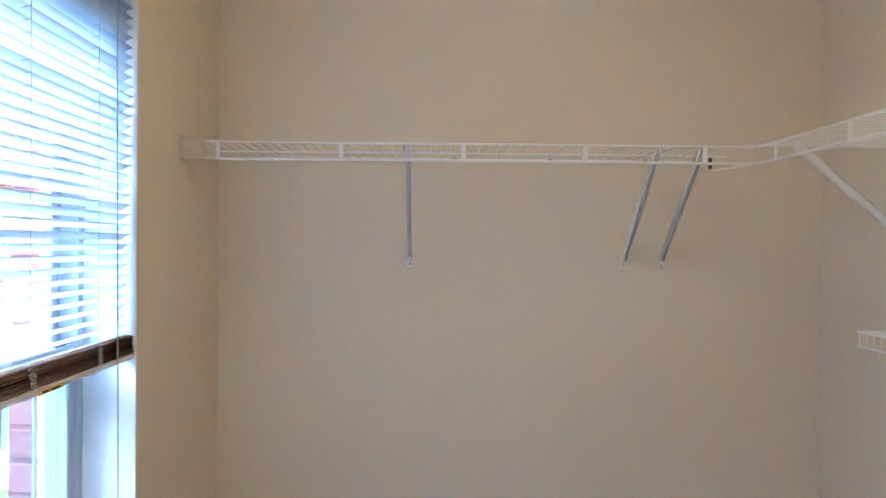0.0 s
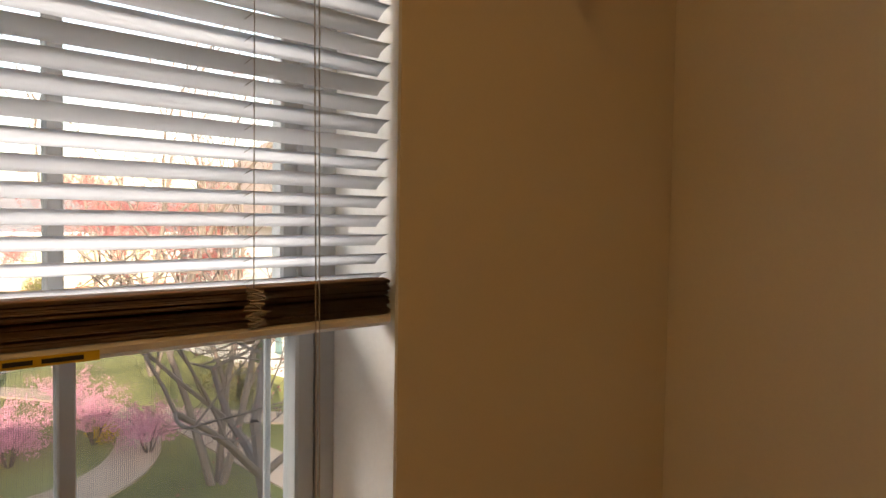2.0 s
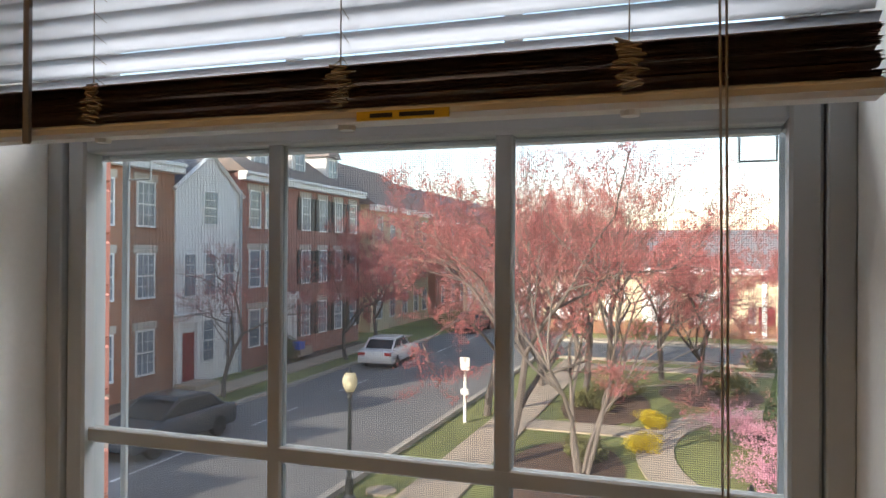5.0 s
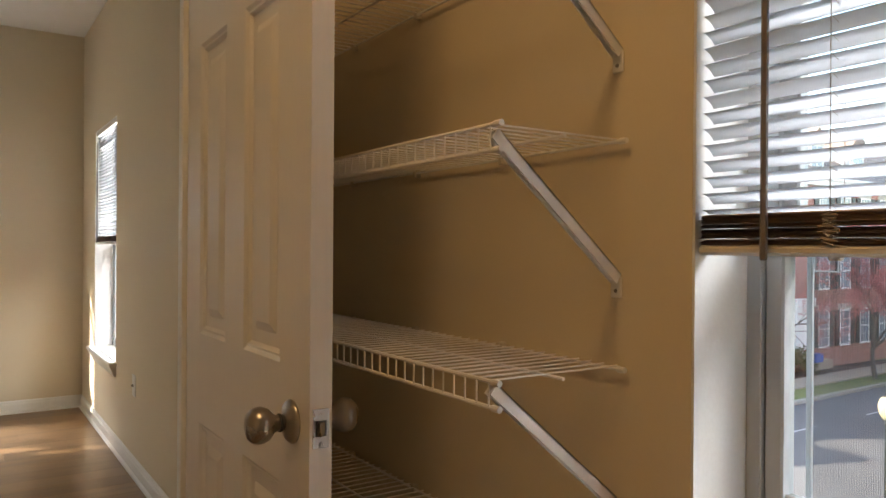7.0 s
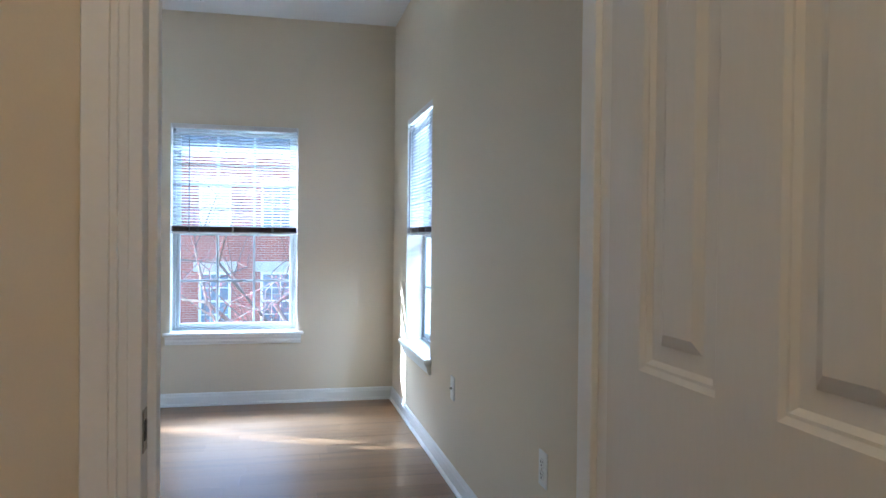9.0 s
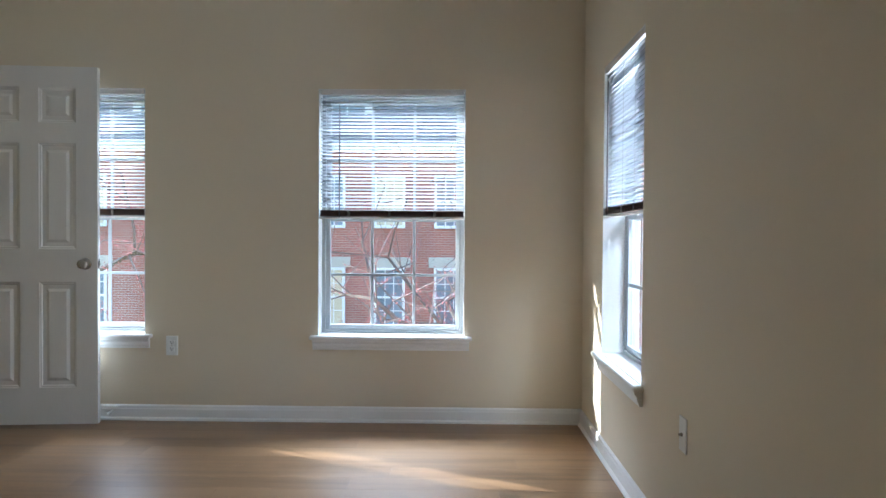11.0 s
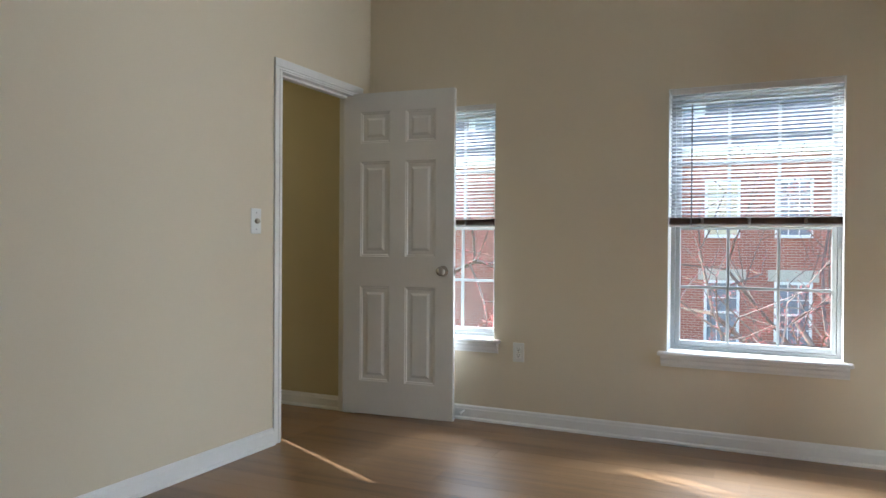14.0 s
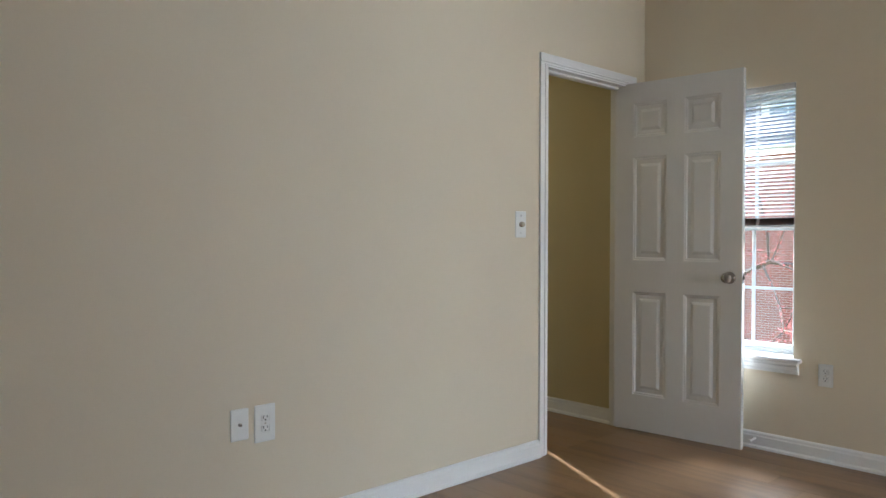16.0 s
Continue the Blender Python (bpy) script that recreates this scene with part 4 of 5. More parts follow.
# ---- houses ----
def far_window(parent, x, z, w, h, cols=2, rows=4, lintel=None, shutters=None, pane=WINDARK):
    """A sash window on a facade at local y=0 that faces -y."""
    f = part("window", boxes(((x - w / 2 - 0.07, -0.06, z - 0.08), (x - w / 2, 0.05, z + h + 0.07)), ((x + w / 2, -0.06, z - 0.08), (x + w / 2 + 0.07, 0.05, z + h + 0.07)), ((x - w / 2, -0.06, z + h), (x + w / 2, 0.05, z + h + 0.07)),
                             ((x - w / 2 - 0.04, -0.10, z - 0.08), (x + w / 2 + 0.04, 0.05, z)), ((x - w / 2, -0.045, z + h / 2 - 0.03), (x + w / 2, 0.02, z + h / 2 + 0.03)),
                             *[((x - w / 2 + w * k / cols - 0.012, -0.03, z), (x - w / 2 + w * k / cols + 0.012, 0.0, z + h)) for k in range(1, cols)],
                             *[((x - w / 2, -0.029, z + h * k / rows - 0.012), (x + w / 2, -0.001, z + h * k / rows + 0.012)) for k in range(1, rows) if k * 2 != rows]), TRIM, parent)
    part("pane", boxes(((x - w / 2, -0.018, z), (x + w / 2, -0.012, z + h))), pane, f)
    if lintel:
        part("lintel", boxes(((x - w / 2 - 0.22, -0.04, z + h + 0.072), (x + w / 2 + 0.22, 0.02, z + h + 0.37)), bevel=0.01), lintel, f)
    if shutters:
        for sx in (x - w / 2 - 0.30, x + w / 2 + 0.30):
            part("shutter", boxes(((sx - 0.19, -0.07, z - 0.05), (sx + 0.19, -0.02, z + h + 0.05)), *[((sx - 0.15, -0.085, z + 0.08 * k), (sx + 0.15, -0.07, z + 0.08 * k + 0.045)) for k in range(1, int(h / 0.08))], bevel=0.0), shutters, f)

def front_door(parent, x, z, m, w=0.95, portal=True):
    d = part("door", boxes(((x - w / 2, -0.03, z), (x + w / 2, 0.02, z + 2.05)), ((x - 0.34, -0.045, z + 0.2), (x - 0.06, -0.03, z + 0.9)), ((x + 0.06, -0.045, z + 0.2), (x + 0.34, -0.03, z + 0.9)), ((x - 0.34, -0.045, z + 1.1), (x - 0.06, -0.03, z + 1.85)), ((x + 0.06, -0.045, z + 1.1), (x + 0.34, -0.03, z + 1.85)), bevel=0.006), m, parent)
    if portal:
        part("portal", boxes(((x - w / 2 - 0.28, -0.18, z), (x - w / 2, 0.02, z + 2.45)), ((x + w / 2, -0.18, z), (x + w / 2 + 0.28, 0.02, z + 2.45)), ((x - w / 2 - 0.36, -0.26, z + 2.45), (x + w / 2 + 0.36, 0.02, z + 2.85)), ((x - w / 2, -0.1, z + 2.05), (x + w / 2, 0.02, z + 2.45)), bevel=0.02), TRIM, d)
    part("step", boxes(((x - 0.8, -1.1, z - 0.45), (x + 0.8, -0.0, z - 0.02))), CONC, d)

def house(name, label, m, at, turn, w, depth, eave, roofm, roof_h, gable=False, band=0.42):
    """A row house; local x along the facade, which is at y=0 and faces -y; z=0 at the ground."""
    h = thing(name, label, "house", at=at, turn=turn)
    part("wall", boxes(((0, 0, -0.1), (w, depth, eave))), m, h)
    bm = bmesh.new()
    if gable:
        a = [(-0.15, 0.06, eave), (w / 2, 0.06, eave + roof_h), (w + 0.15, 0.06, eave)]
        b = [(x, depth + 0.3, z) for x, _, z in a]
    else:
        a = [(-0.2, -0.45, eave), (-0.2, depth / 2, eave + roof_h), (-0.2, depth + 0.45, eave)]
        b = [(w + 0.2, y, z) for _, y, z in a]
    va, vb = [bm.verts.new(p) for p in a], [bm.verts.new(p) for p in b]
    bm.faces.new(va), bm.faces.new(vb[::-1])
    for k in range(3):
        bm.faces.new((va[k], va[(k + 1) % 3], vb[(k + 1) % 3], vb[k]))
    part("roof", bm, roofm, h)
    if gable:
        bm = bmesh.new()
        ga, gb = ([bm.verts.new(q) for q in ((0, y, eave), (w, y, eave), (w / 2, y, eave + roof_h - 0.04))] for y in (0.0, 0.055))
        bm.faces.new(ga), bm.faces.new(gb[::-1])
        for k in range(3):
            bm.faces.new((ga[k], ga[(k + 1) % 3], gb[(k + 1) % 3], gb[k]))
        part("gable_wall", bm, m, h)
        for x0 in (-0.2, w + 0.2):
            part("rake_board", tube(bmesh.new(), [(x0, -0.08, eave - 0.05), (w / 2, -0.08, eave + roof_h + 0.02)], 0.11, 4), TRIM, h)
        return h
    part("cornice", boxes(((-0.2, -0.42, eave - band), (w + 0.2, 0.02, eave - band * 0.38)), ((-0.2, -0.52, eave - band * 0.38), (w + 0.2, 0.02, eave)), bevel=0.02), TRIM, h)
    return h

def dormer(h, x, z, roofm):
    d = part("dormer", boxes(((x - 0.75, 0.6, z - 0.3), (x + 0.75, 4.0, z + 1.55))), SIDING, h)
    part("dormer_roof", prism(bmesh.new(), [(0, 0), (1, 0), (1, 1)], 0, 0.01), roofm, d)
    bm = bmesh.new()
    va = [bm.verts.new(p) for p in ((x - 0.95, 0.4, z + 1.5), (x + 0.95, 0.4, z + 1.5), (x, 0.4, z + 2.3))]
    vb = [bm.verts.new(p) for p in ((x - 0.95, 4.2, z + 1.5), (x + 0.95, 4.2, z + 1.5), (x, 4.2, z + 2.3))]
    bm.faces.new(va), bm.faces.new(vb[::-1])
    for k in range(3):
        bm.faces.new((va[k], va[(k + 1) % 3], vb[(k + 1) % 3], vb[k]))
    bm.to_mesh(d.children[0].data)
    part("dormer_window", boxes(((x - 0.5, 0.55, z), (x + 0.5, 0.60, z + 1.3))), WINDARK, d)
    part("dormer_frame", boxes(((x - 0.56, 0.53, z - 0.06), (x - 0.5, 0.62, z + 1.36)), ((x + 0.5, 0.53, z - 0.06), (x + 0.56, 0.62, z + 1.36)), ((x - 0.5, 0.53, z + 0.62), (x + 0.5, 0.56, z + 0.68)), ((x - 0.02, 0.53, z), (x + 0.02, 0.56, z + 1.3))), TRIM, d)

# red brick building across to the north
nb = house("apartment_building", "red brick three-storey building with white sash windows", BRICK, (-16.2, 16, Z - 0.3), 0, 30, 9, 8.57, SLATE, 4.6, band=0.2)
for k in range(17):
    x = -4.19 + 1.665 * (k - 6) + 16.2
    if k % 4 == 3 and k != 7:
        continue
    for z, hh, li in ((0.75, 1.55, STONE), (3.60, 1.5, STONE), (6.35, 1.32, None)):
        far_window(nb, x, z, 0.72, hh, 3, 4, li, None, WINDARK if (k * 7 + int(z)) % 5 else CREAM)
for x in (7.0, 12.4, 17.6):
    dormer(nb, x, 9.1, SLATE)

# row houses along the street
ha = house("row_house", "orange brick three-storey row house with pale lintels", BRICK2, (11.6, 14.05, Z), 0, 13.0, 9, 9.3, SLATE, 3.5)
for x in (1.6, 4.2, 6.8, 9.1, 11.3):
    for z in (0.9, 3.9, 6.7):
        far_window(ha, x, z, 0.9, 1.65, 3, 4, STONE)
hb = house("row_house", "white painted brick row house with a dark red door", SIDING, (24.62, 14.0, Z), 0, 4.6, 9, 8.3, SLATE, 1.7, True)
front_door(hb, 0.75, 0.2, REDDOOR)
for x, z in ((2.2, 0.9), (3.8, 0.9), (0.9, 3.8), (2.3, 3.8), (3.7, 3.8)):
    far_window(hb, x, z, 0.75, 1.75, 2, 4)
far_window(hb, 2.3, 6.9, 0.95, 1.4, 2, 4)
hc = house("row_house", "dark red brick row house with a white portal", BRICK, (29.24, 14.0, Z), 0, 13.2, 9, 9.5, ROOFB, 3.4)
front_door(hc, 4.3, 0.7, TRIM)
for x in (1.2, 2.6, 6.2, 8.2, 10.2, 12.2):
    for z in (1.1, 4.0, 6.9):
        far_window(hc, x, z, 0.85, 1.7, 3, 4, STONE, BLACKM if x > 6 else None)
for x in (2.5, 6.5, 10.5):
    dormer(hc, x, 9.9, ROOFB)
bxo = thing("storage_box", "blue plastic box on the front steps", "box", at=(32.7, 12.8, Z + 0.68))
part("tub", boxes(((-0.3, -0.2, 0), (0.3, 0.2, 0.36)), bevel=0.03), BLUEBOX, bxo)
part("lid", boxes(((-0.32, -0.22, 0.362), (0.32, 0.22, 0.41)), bevel=0.015), BLUEBOX, bxo)
dp = thing("downpipe", "pale metal rain downpipe between two houses", "downpipe")
part("pipe", tube(bmesh.new(), [(29.15, 13.9, Z), (29.15, 13.9, 3.9)], 0.06, 8), METAL, dp)
hd = house("row_house", "cream sided house beyond the trees", CREAM, (46.5, 15.0, Z), 0, 12, 9, 9.0, ROOFB, 3.5)
for x in (1.5, 4.0, 6.5, 9.0, 11.0):
    for z in (0.9, 3.9, 6.6):
        far_window(hd, x, z, 0.9, 1.6, 2, 4)
he = house("row_house", "red brick house at the end of the street", BRICK, (62, 15.5, Z), 0, 30, 9, 8.5, SLATE, 3.5)
for x in range(2, 30, 3):
    for z in (0.9, 3.8, 6.3):
        far_window(he, x, z, 0.9, 1.6, 2, 4)

# low clubhouse across the cross street: facade faces west
hf = house("clubhouse", "low cream building with brick base and tall windows", CREAM, (52.4, 10.0, Z), -90, 46, 12, 4.7, SLATE, 2.8)
part("brick_base", boxes(((0, -0.06, -0.1), (46, 0.0, 0.95))), BRICK2, hf)
front_door(hf, 21.1, 0.15, REDDOOR, 1.0, False)
for x in (20.2, 22.0):
    far_window(hf, x, 0.5, 0.35, 1.6, 2, 5)
for k, x in enumerate((2, 5, 8, 11, 14, 17.4, 25, 28.5, 32, 36, 40, 44)):
    far_window(hf, x, 1.0, 1.7, 2.5, 4, 3, None, None, SIDING if k % 3 else CREAM)
for k in range(14):
    part("pilaster", boxes(((0.4 + 3.4 * k, -0.12, 0), (0.7 + 3.4 * k, 0.0, 4.2))), TRIM, hf)
hs = house("clubhouse", "pale house beyond the park", SIDING, (56, -38, Z), -90, 18, 12, 6.5, ROOFB, 4)
for x in (2, 6, 10, 14):
    for z in (0.9, 3.6):
        far_window(hs, x, z, 1.0, 1.6, 2, 4, None, TEAL)

# brick houses south of the lawn, set at an angle
hg = house("row_house", "orange brick house with a blue door and teal shutters", BRICK2, (19.0, -18.9, Z), 203.5, 12.5, 9, 7.95, SLATE, 4.0)
front_door(hg, 3.7, 0.35, BLUEDOOR)
for x in (1.3, 6.1, 8.6, 11.0):
    far_window(hg, x, 1.05, 0.9, 1.6, 3, 4, None, TEAL)
for x in (1.3, 6.1, 8.6, 11.0):
    far_window(hg, x, 4.6, 0.9, 1.6, 3, 4, None, TEAL)
far_window(hg, 3.7, 4.5, 1.3, 1.8, 4, 4)
for x in (2.3, 6.4, 10.2):
    dormer(hg, x, 8.5, SLATE)
hh = house("row_house", "white house with green door beyond the lawn", SIDING, (30.8, -20.2, Z), 182, 9.6, 9, 6.0, ROOFB, 3.6)
front_door(hh, 6.6, 0.3, LEAF)
for x in (1.4, 4.0, 8.6):
    for z in (0.9, 3.6):
        far_window(hh, x, z, 0.95, 1.5, 2, 4, None, TEAL)

# ---- plants ----
def clump_mesh(pts, size, rnd):
    """Many small bent leaf pairs about the points, as one mesh."""
    vs, fs = [], []
    for p in pts:
        a = Vector((rnd.uniform(-1, 1), rnd.uniform(-1, 1), rnd.uniform(-1, 1))).normalized() * size * rnd.uniform(0.6, 1.3)
        b = a.orthogonal().normalized() * size * rnd.uniform(0.35, 0.7)
        c = a.cross(b).normalized() * size * 0.25
        i = len(vs)
        vs += [p - a, p + b + c, p + a, p - b + c, p - c]
        fs += [(i, i + 1, i + 4), (i + 1, i + 2, i + 4), (i + 2, i + 3, i + 4), (i + 3, i, i + 4)]
    return vs, fs

def leaf_part(name, pts, size, rnd, material, parent):
    vs, fs = clump_mesh(pts, size, rnd)
    me = bpy.data.meshes.new(name)
    me.from_pydata([tuple(q) for q in vs], [], fs)
    me.materials.append(material)
    o = new(name, me)
    o.parent = parent
    return o

def tree(name, label, at, height, seed, bark, crown_m, bud_size, n_buds, stems=1, spread=0.55, trunk_r=0.13, levels=5, first=0.36):
    """A tapered trunk with forking limbs and twigs, and a crown of separate buds or leaves along the twigs."""
    rnd = random.Random(seed)
    t = thing(name, label, "tree", "trees", at=at)
    bm = bmesh.new()
    tips = []
    def grow(p, d, length, r, lev):
        n = 4 if lev < 3 else 3
        pts = [p]
        for k in range(n):
            d = (d + Vector((rnd.uniform(-1, 1), rnd.uniform(-1, 1), rnd.uniform(-0.5, 0.9))) * 0.16).normalized()
            p = p + d * length / n
            pts.append(p)
            if lev >= levels - 2:
                tips.append((pts[-2], p))
        tube(bm, pts, r, 7 if lev < 2 else (5 if lev < 3 else 3), r * 0.62, cap=False)
        if lev < levels:
            for k in range(3 if lev else 4):
                f = rnd.uniform(0.45, 1.0) if k else 1.0
                q = pts[max(1, round(f * n))]
                a = rnd.uniform(0, 2 * math.pi)
                o = d.orthogonal().normalized()
                o = (Matrix.Rotation(a, 3, d) @ o)
                nd = (d * (1 - spread * rnd.uniform(0.5, 1.1)) + o * spread * rnd.uniform(0.7, 1.3) + Vector((0, 0, 0.12))).normalized()
                grow(q, nd, length * rnd.uniform(0.58, 0.82), r * rnd.uniform(0.45, 0.62), lev + 1)
    for s in range(stems):
        a = 2 * math.pi * s / stems + seed
        lean = 0.0 if stems == 1 else 0.28
        grow(Vector((0.12 * math.cos(a), 0.12 * math.sin(a), -0.1)) if stems > 1 else Vector((0, 0, -0.1)), Vector((lean * math.cos(a), lean * math.sin(a), 1)).normalized(), height * first, trunk_r / stems ** 0.4, 0)
    part("trunk", bm, bark, t)
    pts = []
    for k in range(int(n_buds * 1.5)):
        a, b = tips[rnd.randrange(len(tips))]
        pts.append(a.lerp(b, rnd.random()) + Vector((rnd.gauss(0, 1), rnd.gauss(0, 1), rnd.gauss(0, 1))) * bud_size * 1.6)
    if n_buds:
        leaf_part("crown", pts, bud_size * 0.72, rnd, crown_m, t)
    return t

RED = "budding red maple with bare grey limbs"
tree("maple_tree", "many-stemmed red-budding maple in the park", (18.6, -3.5, Z), 9.5, 3, BARKP, BUDS, 0.042, 15000, 4, 0.45, 0.115)
tree("maple_tree", RED, (18.9, -1.5, Z), 9.0, 31, BARK, BUDS, 0.05, 9000, 1, 0.55, 0.14)
tree("maple_tree", RED, (27.6, -2.4, Z), 9.5, 32, BARK, BUDS, 0.055, 9000, 1, 0.55, 0.14)
tree("maple_tree", RED, (34.0, -5.0, Z), 9.5, 33, BARK, BUDS, 0.06, 9000, 1, 0.55, 0.14)
tree("maple_tree", RED, (39.0, -0.5, Z), 10, 34, BARK, BUDS, 0.065, 9000, 1, 0.6, 0.15)
tree("maple_tree", RED, (24.4, 0.6, Z), 9.0, 4, BARK, BUDS, 0.054, 10400, 1, 0.6, 0.14)
tree("maple_tree", RED, (30.5, -0.2, Z), 9.5, 5, BARK, BUDS, 0.061, 10400, 1, 0.6, 0.15)
tree("maple_tree", RED, (35.5, -2.6, Z), 9.5, 6, BARK, BUDS, 0.065, 8400, 1, 0.6, 0.15)
tree("maple_tree", RED, (31.0, -6.5, Z), 8.0, 7, BARK, BUDS, 0.058, 8400, 1, 0.6, 0.13)
tree("maple_tree", RED, (34.5, 11.0, Z), 8.0, 8, BARK, BUDS, 0.061, 9200, 1, 0.6, 0.12)
tree("maple_tree", RED, (24.0, 11.2, Z), 7.5, 9, BARK, BUDS, 0.043, 3000, 1, 0.6, 0.10)
tree("maple_tree", RED, (41.0, 12.2, Z), 9.0, 10, BARK, BUDS, 0.065, 9200, 1, 0.6, 0.14)
tree("maple_tree", RED, (38.0, -12.5, Z), 8.5, 11, BARK, BUDS, 0.065, 7200, 1, 0.6, 0.13)
tree("maple_tree", RED, (33.8, -17.5, Z), 8.5, 12, BARKP, BUDS, 0.061, 7200, 1, 0.6, 0.13)
tree("maple_tree", RED, (26.0, -17.0, Z), 8.5, 13, BARKP, BUDS, 0.058, 8400, 2, 0.55, 0.13)
tree("maple_tree", "many-stemmed pale-barked tree with few red buds", (14.4, -13.5, Z), 8.6, 14, BARKP, BUDS, 0.035, 3500, 3, 0.40, 0.15, first=0.5)
tree("bare_tree", "bare spring tree with thin branches near the house", (8.5, -11.2, Z), 8.6, 15, BARK, BUDS, 0.03, 500, 1, 0.7, 0.13)
tree("maple_tree", "red-budding tree close before the brick building", (0.35, 6.3, Z), 9.0, 21, BARK, BUDS, 0.016, 6500, 1, 0.72, 0.16)
tree("maple_tree", "red-budding tree close before the brick building", (-6.6, 7.8, Z), 9.5, 22, BARK, BUDS, 0.024, 12000, 1, 0.66, 0.15)
tree("maple_tree", "thin budding tree before the brick building", (-0.2, 5.4, Z), 8.8, 23, BARK, BUDS, 0.02, 4000, 1, 0.75, 0.10)
for k, (x, y) in enumerate(((60, -3), (66, -14), (63, -26), (72, 4), (70, -40), (80, -8), (58, 11.5), (75, 12))):
    tree("maple_tree", "far budding tree behind the houses", (x, y, Z), 10.5, 40 + k, BARK, BUDS, 0.13, 2600, 1, 0.6, 0.17, 4)

def shrub(name, label, at, rx, ry, h, size, n, m, seed, cone=False, cat="shrub", spray=False):
    rnd = random.Random(seed)
    s = thing(name, label, cat, "shrubs", at=at)
    pts = []
    lobes = [(rnd.uniform(-0.6, 0.6), rnd.uniform(-0.6, 0.6), rnd.uniform(0.35, 0.75), rnd.uniform(0.35, 0.6)) for _ in range(8)]
    rays = [Vector((math.cos(a) * e, math.sin(a) * e, rnd.uniform(0.35, 0.95) * (1.15 - 0.5 * e))) for a, e in ((rnd.uniform(0, 6.283), rnd.uniform(0.25, 1.2)) for _ in range(85))]
    while len(pts) < n:
        if cone:
            z = rnd.random()
            r = (1 - z ** 3.0) ** 0.8 * (0.75 + 0.25 * math.sin(min(1, z * 5) * 1.57)) * (1 - 0.25 * rnd.random() ** 2) * (1 + 0.07 * math.sin(9 * z))
            a = rnd.uniform(0, 2 * math.pi)
            pts.append(Vector((rx * r * math.cos(a), ry * r * math.sin(a), h * z)))
        elif spray:
            a, k = rays[rnd.randrange(len(rays))], rnd.uniform(0.3, 1.0)
            q = Vector((a.x * rx * k, a.y * ry * k, h * (0.15 + a.z * k ** 0.7)))
            pts.append(q + Vector((rnd.gauss(0, 1), rnd.gauss(0, 1), rnd.gauss(0, 0.7))) * 0.055)
        else:
            lx, ly, lz, lr = lobes[rnd.randrange(8)]
            d = Vector((rnd.gauss(0, 1), rnd.gauss(0, 1), rnd.gauss(0, 1))).normalized() * lr * rnd.random() ** 0.4
            z = (lz + d.z * 0.8) * h
            if z > 0.02:
                pts.append(Vector(((lx + d.x) * rx, (ly + d.y) * ry, z)))
    leaf_part("foliage", pts, size, rnd, m, s)
    bm = bmesh.new()
    for k in range(6):
        a = k + rnd.random()
        tube(bm, [(0.05 * math.cos(a), 0.05 * math.sin(a), -0.05), (0.2 * rx * math.cos(a), 0.2 * ry * math.sin(a), h * 0.35), (0.45 * rx * math.cos(a), 0.45 * ry * math.sin(a), h * 0.7)], 0.025, 5, 0.006)
    part("stems", bm, BARK, s)
    return s
shrub("evergreen_bush", "tall dark evergreen bush, cone shaped, in the ring", (23.75, -9.5, Z), 1.12, 1.12, 3.3, 0.07, 9000, LEAF, 1, True)
PB = "pink blossoming low shrub on the lawn"
for k, (x, y, r, h) in enumerate(((21.0, -8.7, 1.3, 1.4), (20.2, -10.6, 1.5, 1.5), (23.2, -7.5, 1.4, 1.3), (19.1, -12.5, 1.3, 1.6), (21.6, -12.7, 1.4, 1.7), (18.3, -8.1, 1.1, 1.2), (19.5, -9.3, 1.3, 1.3), (17.4, -13.2, 1.2, 1.4), (18.6, -10.4, 1.0, 1.2))):
    shrub("blossom_shrub", PB, (x, y, Z), r, r, h, 0.030, 3000, PINK, 60 + k, spray=True)
for k, (x, y) in enumerate(((24.5, -5.0), (21.3, -4.9), (25.3, -5.0), (22.1, -4.9), (19.3, -12.9))):
    shrub("forsythia", "small yellow flowering shrub beside the path", (x, y, Z), 0.75, 0.6, 0.42, 0.03, 1000, YFLOWER, 80 + k)
for k, (x, y, r, h) in enumerate(((17.2, -18.7, 1.4, 1.3), (12.4, -19.0, 1.6, 1.2), (20.6, -17.6, 1.3, 1.1), (13.9, -19.7, 0.9, 0.8), (29, -3.5, 1.3, 0.8), (26.8, -2.8, 1.2, 0.7), (31.5, -7.6, 1.4, 0.9), (32.2, 13.2, 0.9, 1.4), (20, -3.4, 0.9, 0.6), (38, -9.5, 1.2, 1.1), (50.5, -14, 1.3, 1.5), (50.3, -3, 1.3, 1.3), (50.5, -20, 1.6, 2.2))):
    shrub("green_shrub", "low green shrub in a mulched bed", (x, y, Z), r, r * 0.8, h, 0.07, 1300, SHRUB, 90 + k)

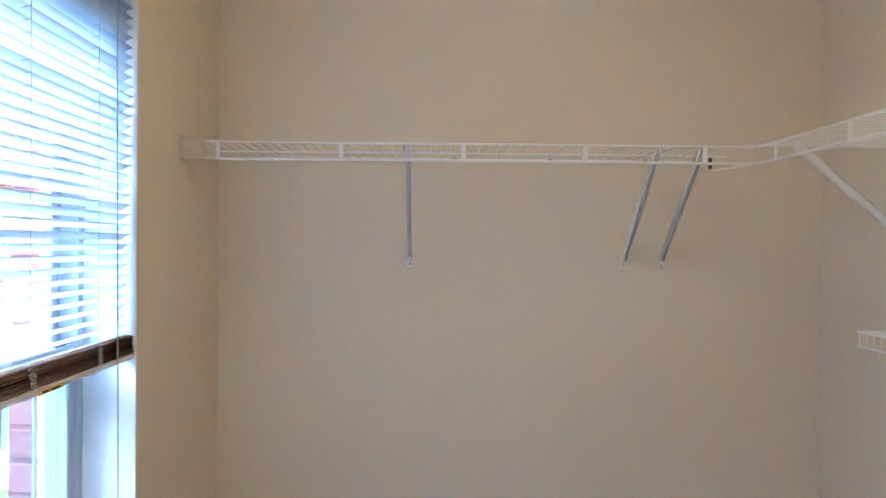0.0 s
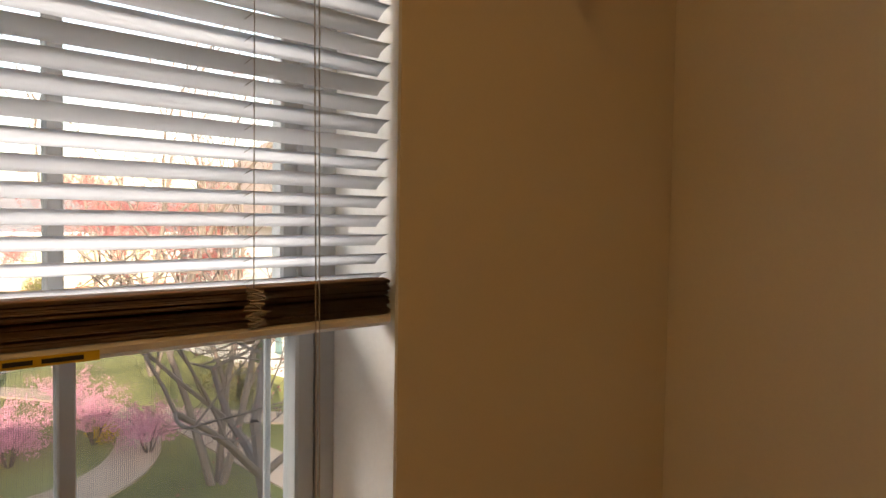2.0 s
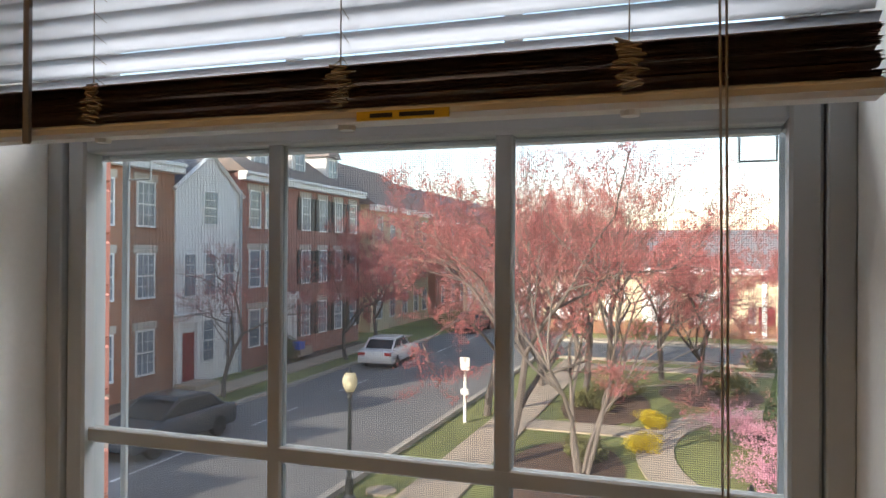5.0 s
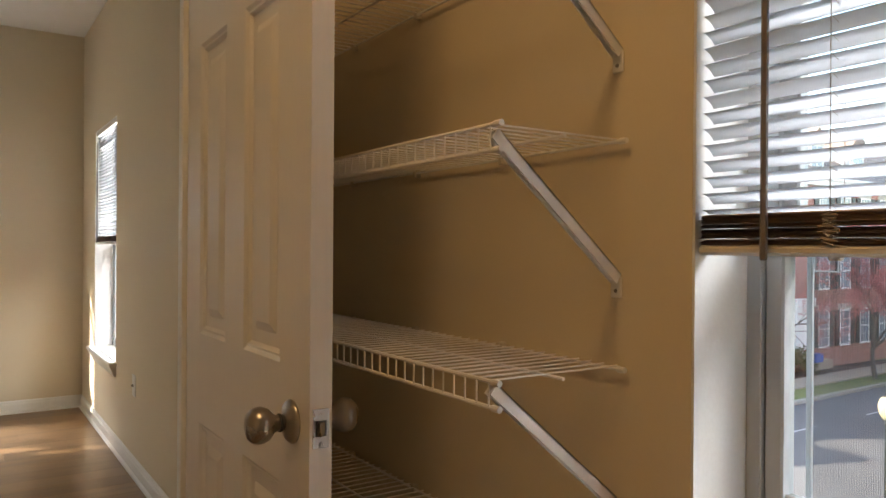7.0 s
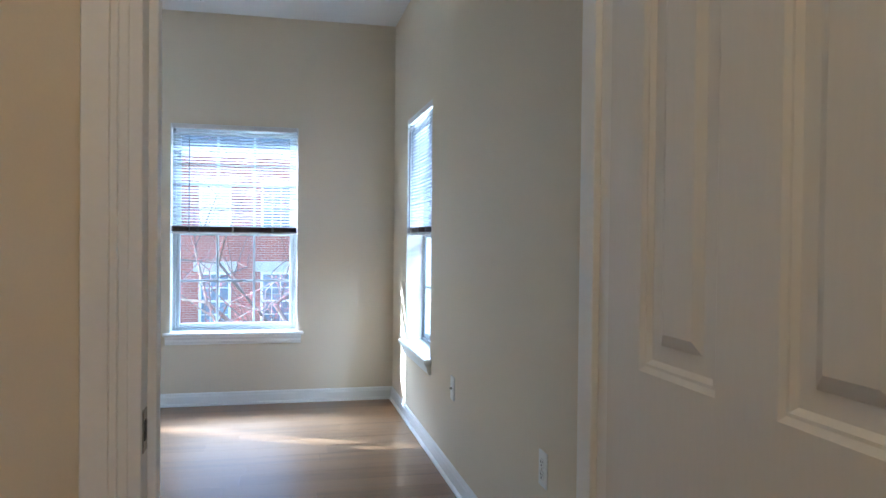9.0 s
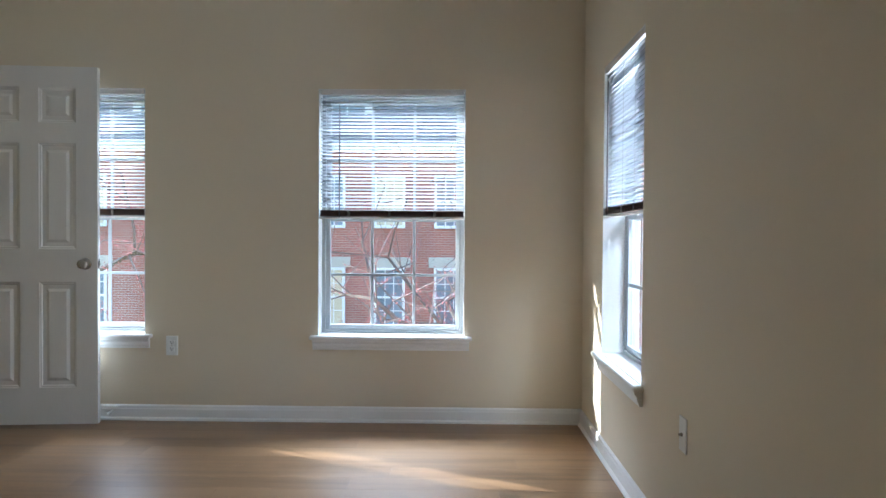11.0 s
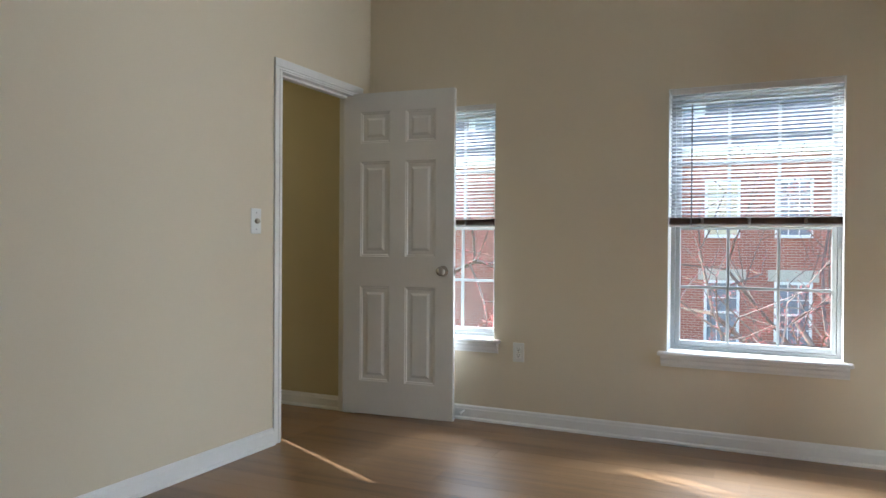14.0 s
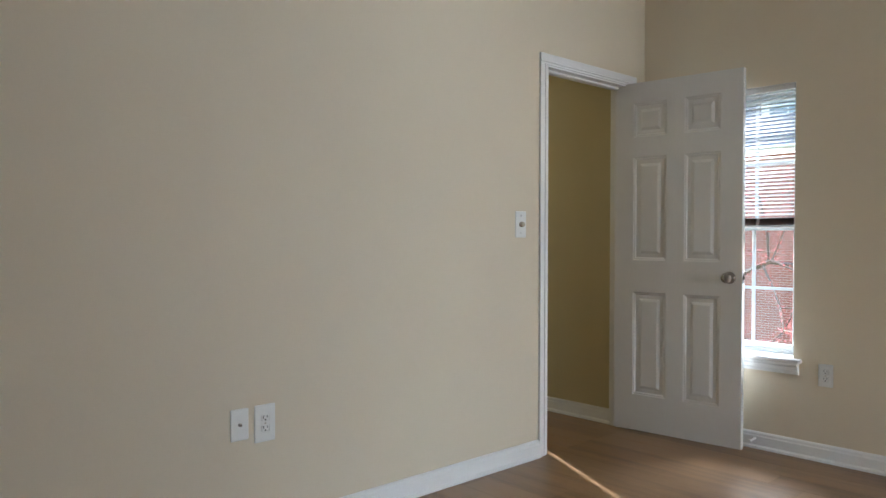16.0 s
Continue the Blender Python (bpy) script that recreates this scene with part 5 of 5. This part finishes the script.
# ---- street furniture, cars ----
def lamp_post(at, h=3.0):
    l = thing("street_lamp", "black street lamp post with a frosted globe", "street lamp", "street lamps", at=at)
    part("post", lathe(bmesh.new(), [(0.16, 0), (0.16, 0.12), (0.10, 0.2), (0.085, 0.55), (0.05, 0.62), (0.042, h - 0.62), (0.07, h - 0.58), (0.05, h - 0.52), (0.10, h - 0.47), (0.02, h - 0.46)], Matrix.Identity(4), 16), BLACKM, l)
    part("globe", lathe(bmesh.new(), [(0.09, h - 0.46), (0.15, h - 0.36), (0.175, h - 0.22), (0.14, h - 0.07), (0.08, h - 0.02), (0.01, h - 0.01)], Matrix.Identity(4), 20), GLOBE, l, "frosted cream globe", smooth=True)
    part("finial", lathe(bmesh.new(), [(0.085, h - 0.022), (0.08, h + 0.0), (0.03, h + 0.03), (0.025, h + 0.07), (0.005, h + 0.1)], Matrix.Identity(4), 12), BLACKM, l)
lamp_post((14.7, 1.25, Z))
lamp_post((9.3, -6.85, Z), 2.8)
lamp_post((15.5, -16.4, Z))
lamp_post((18.6, 13.0, Z))
sg = thing("sign_post", "white post with two small white notice boards", "sign", at=(23.05, 1.0, Z))
part("post", boxes(((-0.05, -0.05, 0), (0.05, 0.05, 2.2)), bevel=0.006), SIDING, sg)
part("board", boxes(((-0.03, -0.16, 1.75), (0.03, 0.16, 2.2)), bevel=0.01), SIDING, sg)
part("board", boxes(((-0.07, -0.14, 0.95), (0.03, 0.14, 1.15)), bevel=0.01), SIDING, sg)
hy = thing("lawn_marker", "short pale green utility post on the lawn", "utility post", at=(12.0, -15.9, Z))
part("body", lathe(bmesh.new(), [(0.14, 0), (0.14, 0.55), (0.11, 0.66), (0.03, 0.7)], Matrix.Identity(4), 14), TEAL, hy)

def car(label, paint, at, turn):
    """Local x forwards; about 4.6 m long."""
    c = thing("parked_car", label, "car", "parked cars", at=at, turn=turn)
    side = [(-2.25, 0.32), (-2.3, 0.62), (-2.2, 0.88), (-1.65, 0.95), (0.75, 0.97), (1.75, 0.84), (2.2, 0.66), (2.28, 0.42), (2.2, 0.28), (-2.15, 0.26)]
    def slab(pts, hw, bev):
        bm = bmesh.new()
        a = [bm.verts.new((x, -hw, z)) for x, z in pts]
        b = [bm.verts.new((x, hw, z)) for x, z in pts]
        bm.faces.new(a), bm.faces.new(b[::-1])
        for k in range(len(pts)):
            bm.faces.new((a[k], a[(k + 1) % len(pts)], b[(k + 1) % len(pts)], b[k]))
        bmesh.ops.bevel(bm, geom=bm.edges[:], offset=bev, segments=3, affect="EDGES", profile=0.6)
        return bm
    body = part("body", slab(side, 0.88, 0.07), paint, c, smooth=True)
    part("windows", slab([(-1.72, 0.93), (-1.05, 1.37), (0.15, 1.40), (1.02, 0.95)], 0.72, 0.05), CARGLS, c)
    part("roof", slab([(-1.22, 1.33), (-0.95, 1.42), (0.15, 1.45), (0.38, 1.36)], 0.66, 0.03), paint, c, smooth=True)
    for y in (-0.70, 0.70):
        part("pillar", tube(bmesh.new(), [(1.0, y * 1.03, 0.95), (0.25, y * 0.96, 1.40)], 0.035, 6), paint, c)
        part("pillar", tube(bmesh.new(), [(-1.72, y * 1.03, 0.94), (-1.1, y * 0.96, 1.37)], 0.05, 6), paint, c)
        part("pillar", tube(bmesh.new(), [(-0.25, y * 1.04, 0.94), (-0.3, y * 0.97, 1.40)], 0.03, 6), paint, c)
    for x in (-1.38, 1.38):
        for s in (-1, 1):
            m = Matrix.Translation((x, s * 0.80, 0.32)) @ Matrix.Rotation(-s * math.pi / 2, 4, "X")
            w = part("wheel", lathe(bmesh.new(), [(0.22, -0.10), (0.30, -0.10), (0.325, -0.06), (0.325, 0.07), (0.30, 0.10), (0.215, 0.10)], m, 24), RUBBER, c)
            part("rim", lathe(bmesh.new(), [(0.215, 0.06), (0.21, 0.095), (0.17, 0.075), (0.06, 0.085), (0.05, 0.10), (0.01, 0.10)], m, 20), METAL, w)
    for y in (-0.66, 0.66):
        part("tail_light", boxes(((-2.30, y - 0.17, 0.66), (-2.16, y + 0.17, 0.82)), bevel=0.02), TAIL, c)
        part("headlight", boxes(((2.06, y - 0.17, 0.60), (2.22, y + 0.17, 0.72)), bevel=0.02), PLATE, c)
    part("number_plate", boxes(((-2.315, -0.25, 0.5), (-2.29, 0.25, 0.62))), PLATE, c)
    return c
car("black sedan parked at the kerb before the row houses", CARBLK, (17.4, 8.55, Z + 0.02), 178)
car("white car parked along the street", CARWHT, (34.2, 8.4, Z + 0.02), 4)
car("dark car parked further along the street", CARBLK, (50.5, 8.6, Z + 0.02), 2)
car("grey car parked beyond the cross street", CARWHT, (48.2, -24.5, Z + 0.02), 90)

# ---- floor planks ----
def plank_mesh(w, l):
    return box(bmesh.new(), (0.0002, 0.0002, -0.010), (l - 0.0002, w - 0.0002, 0.0), 0.0004)
PW, PL = 0.152, 1.22
short = {}
rnd = random.Random(11)
y = YD1 + 0.003
while y < -0.001:
    x = XW + 0.003 - rnd.uniform(0, PL)
    w = min(PW, -0.001 - y)
    while x < -0.003:
        x0, x1 = max(x, XW + 0.003), min(x + PL, -0.003)
        if x1 - x0 > 0.02:
            key = (round(x1 - x0, 3), round(w, 3))
            if key not in short:
                bm = plank_mesh(w, x1 - x0)
                o = link("plank", bm, FLOORM, floor)
                short[key] = o.data
            else:
                o = new("plank", short[key])
                o.parent = floor
            o.location = (x0, y, 0.0)
        x += PL
    y += PW
hallf = thing("floor_hall", "brown oak laminate floor of the hall", "floor", kind="structure")
y = -2.6
while y < -0.155:
    w = min(PW, -0.155 - y)
    for x0, x1 in ((-5.6, -4.6), (-4.6, XW + 0.002)):
        if x1 > XW - 0.1 and not (DOOR_S < y + w / 2 < DOOR_N):
            x1 = XW - 0.122
        o = link("plank", plank_mesh(w, x1 - x0), FLOORM, hallf)
        o.location = (x0, y, -0.0005)
    y += PW
closetf = thing("floor_closet", "brown oak laminate floor of the closet", "floor", kind="structure")
y = YS
while y < YD1:
    o = link("plank", plank_mesh(min(PW, YD1 - y), (-0.003 - XCW) if y < YD0 - PW else CDX1 - CDX0), FLOORM, closetf)
    o.location = (XCW if y < YD0 - PW else CDX0, y, -0.0005)
    y += PW
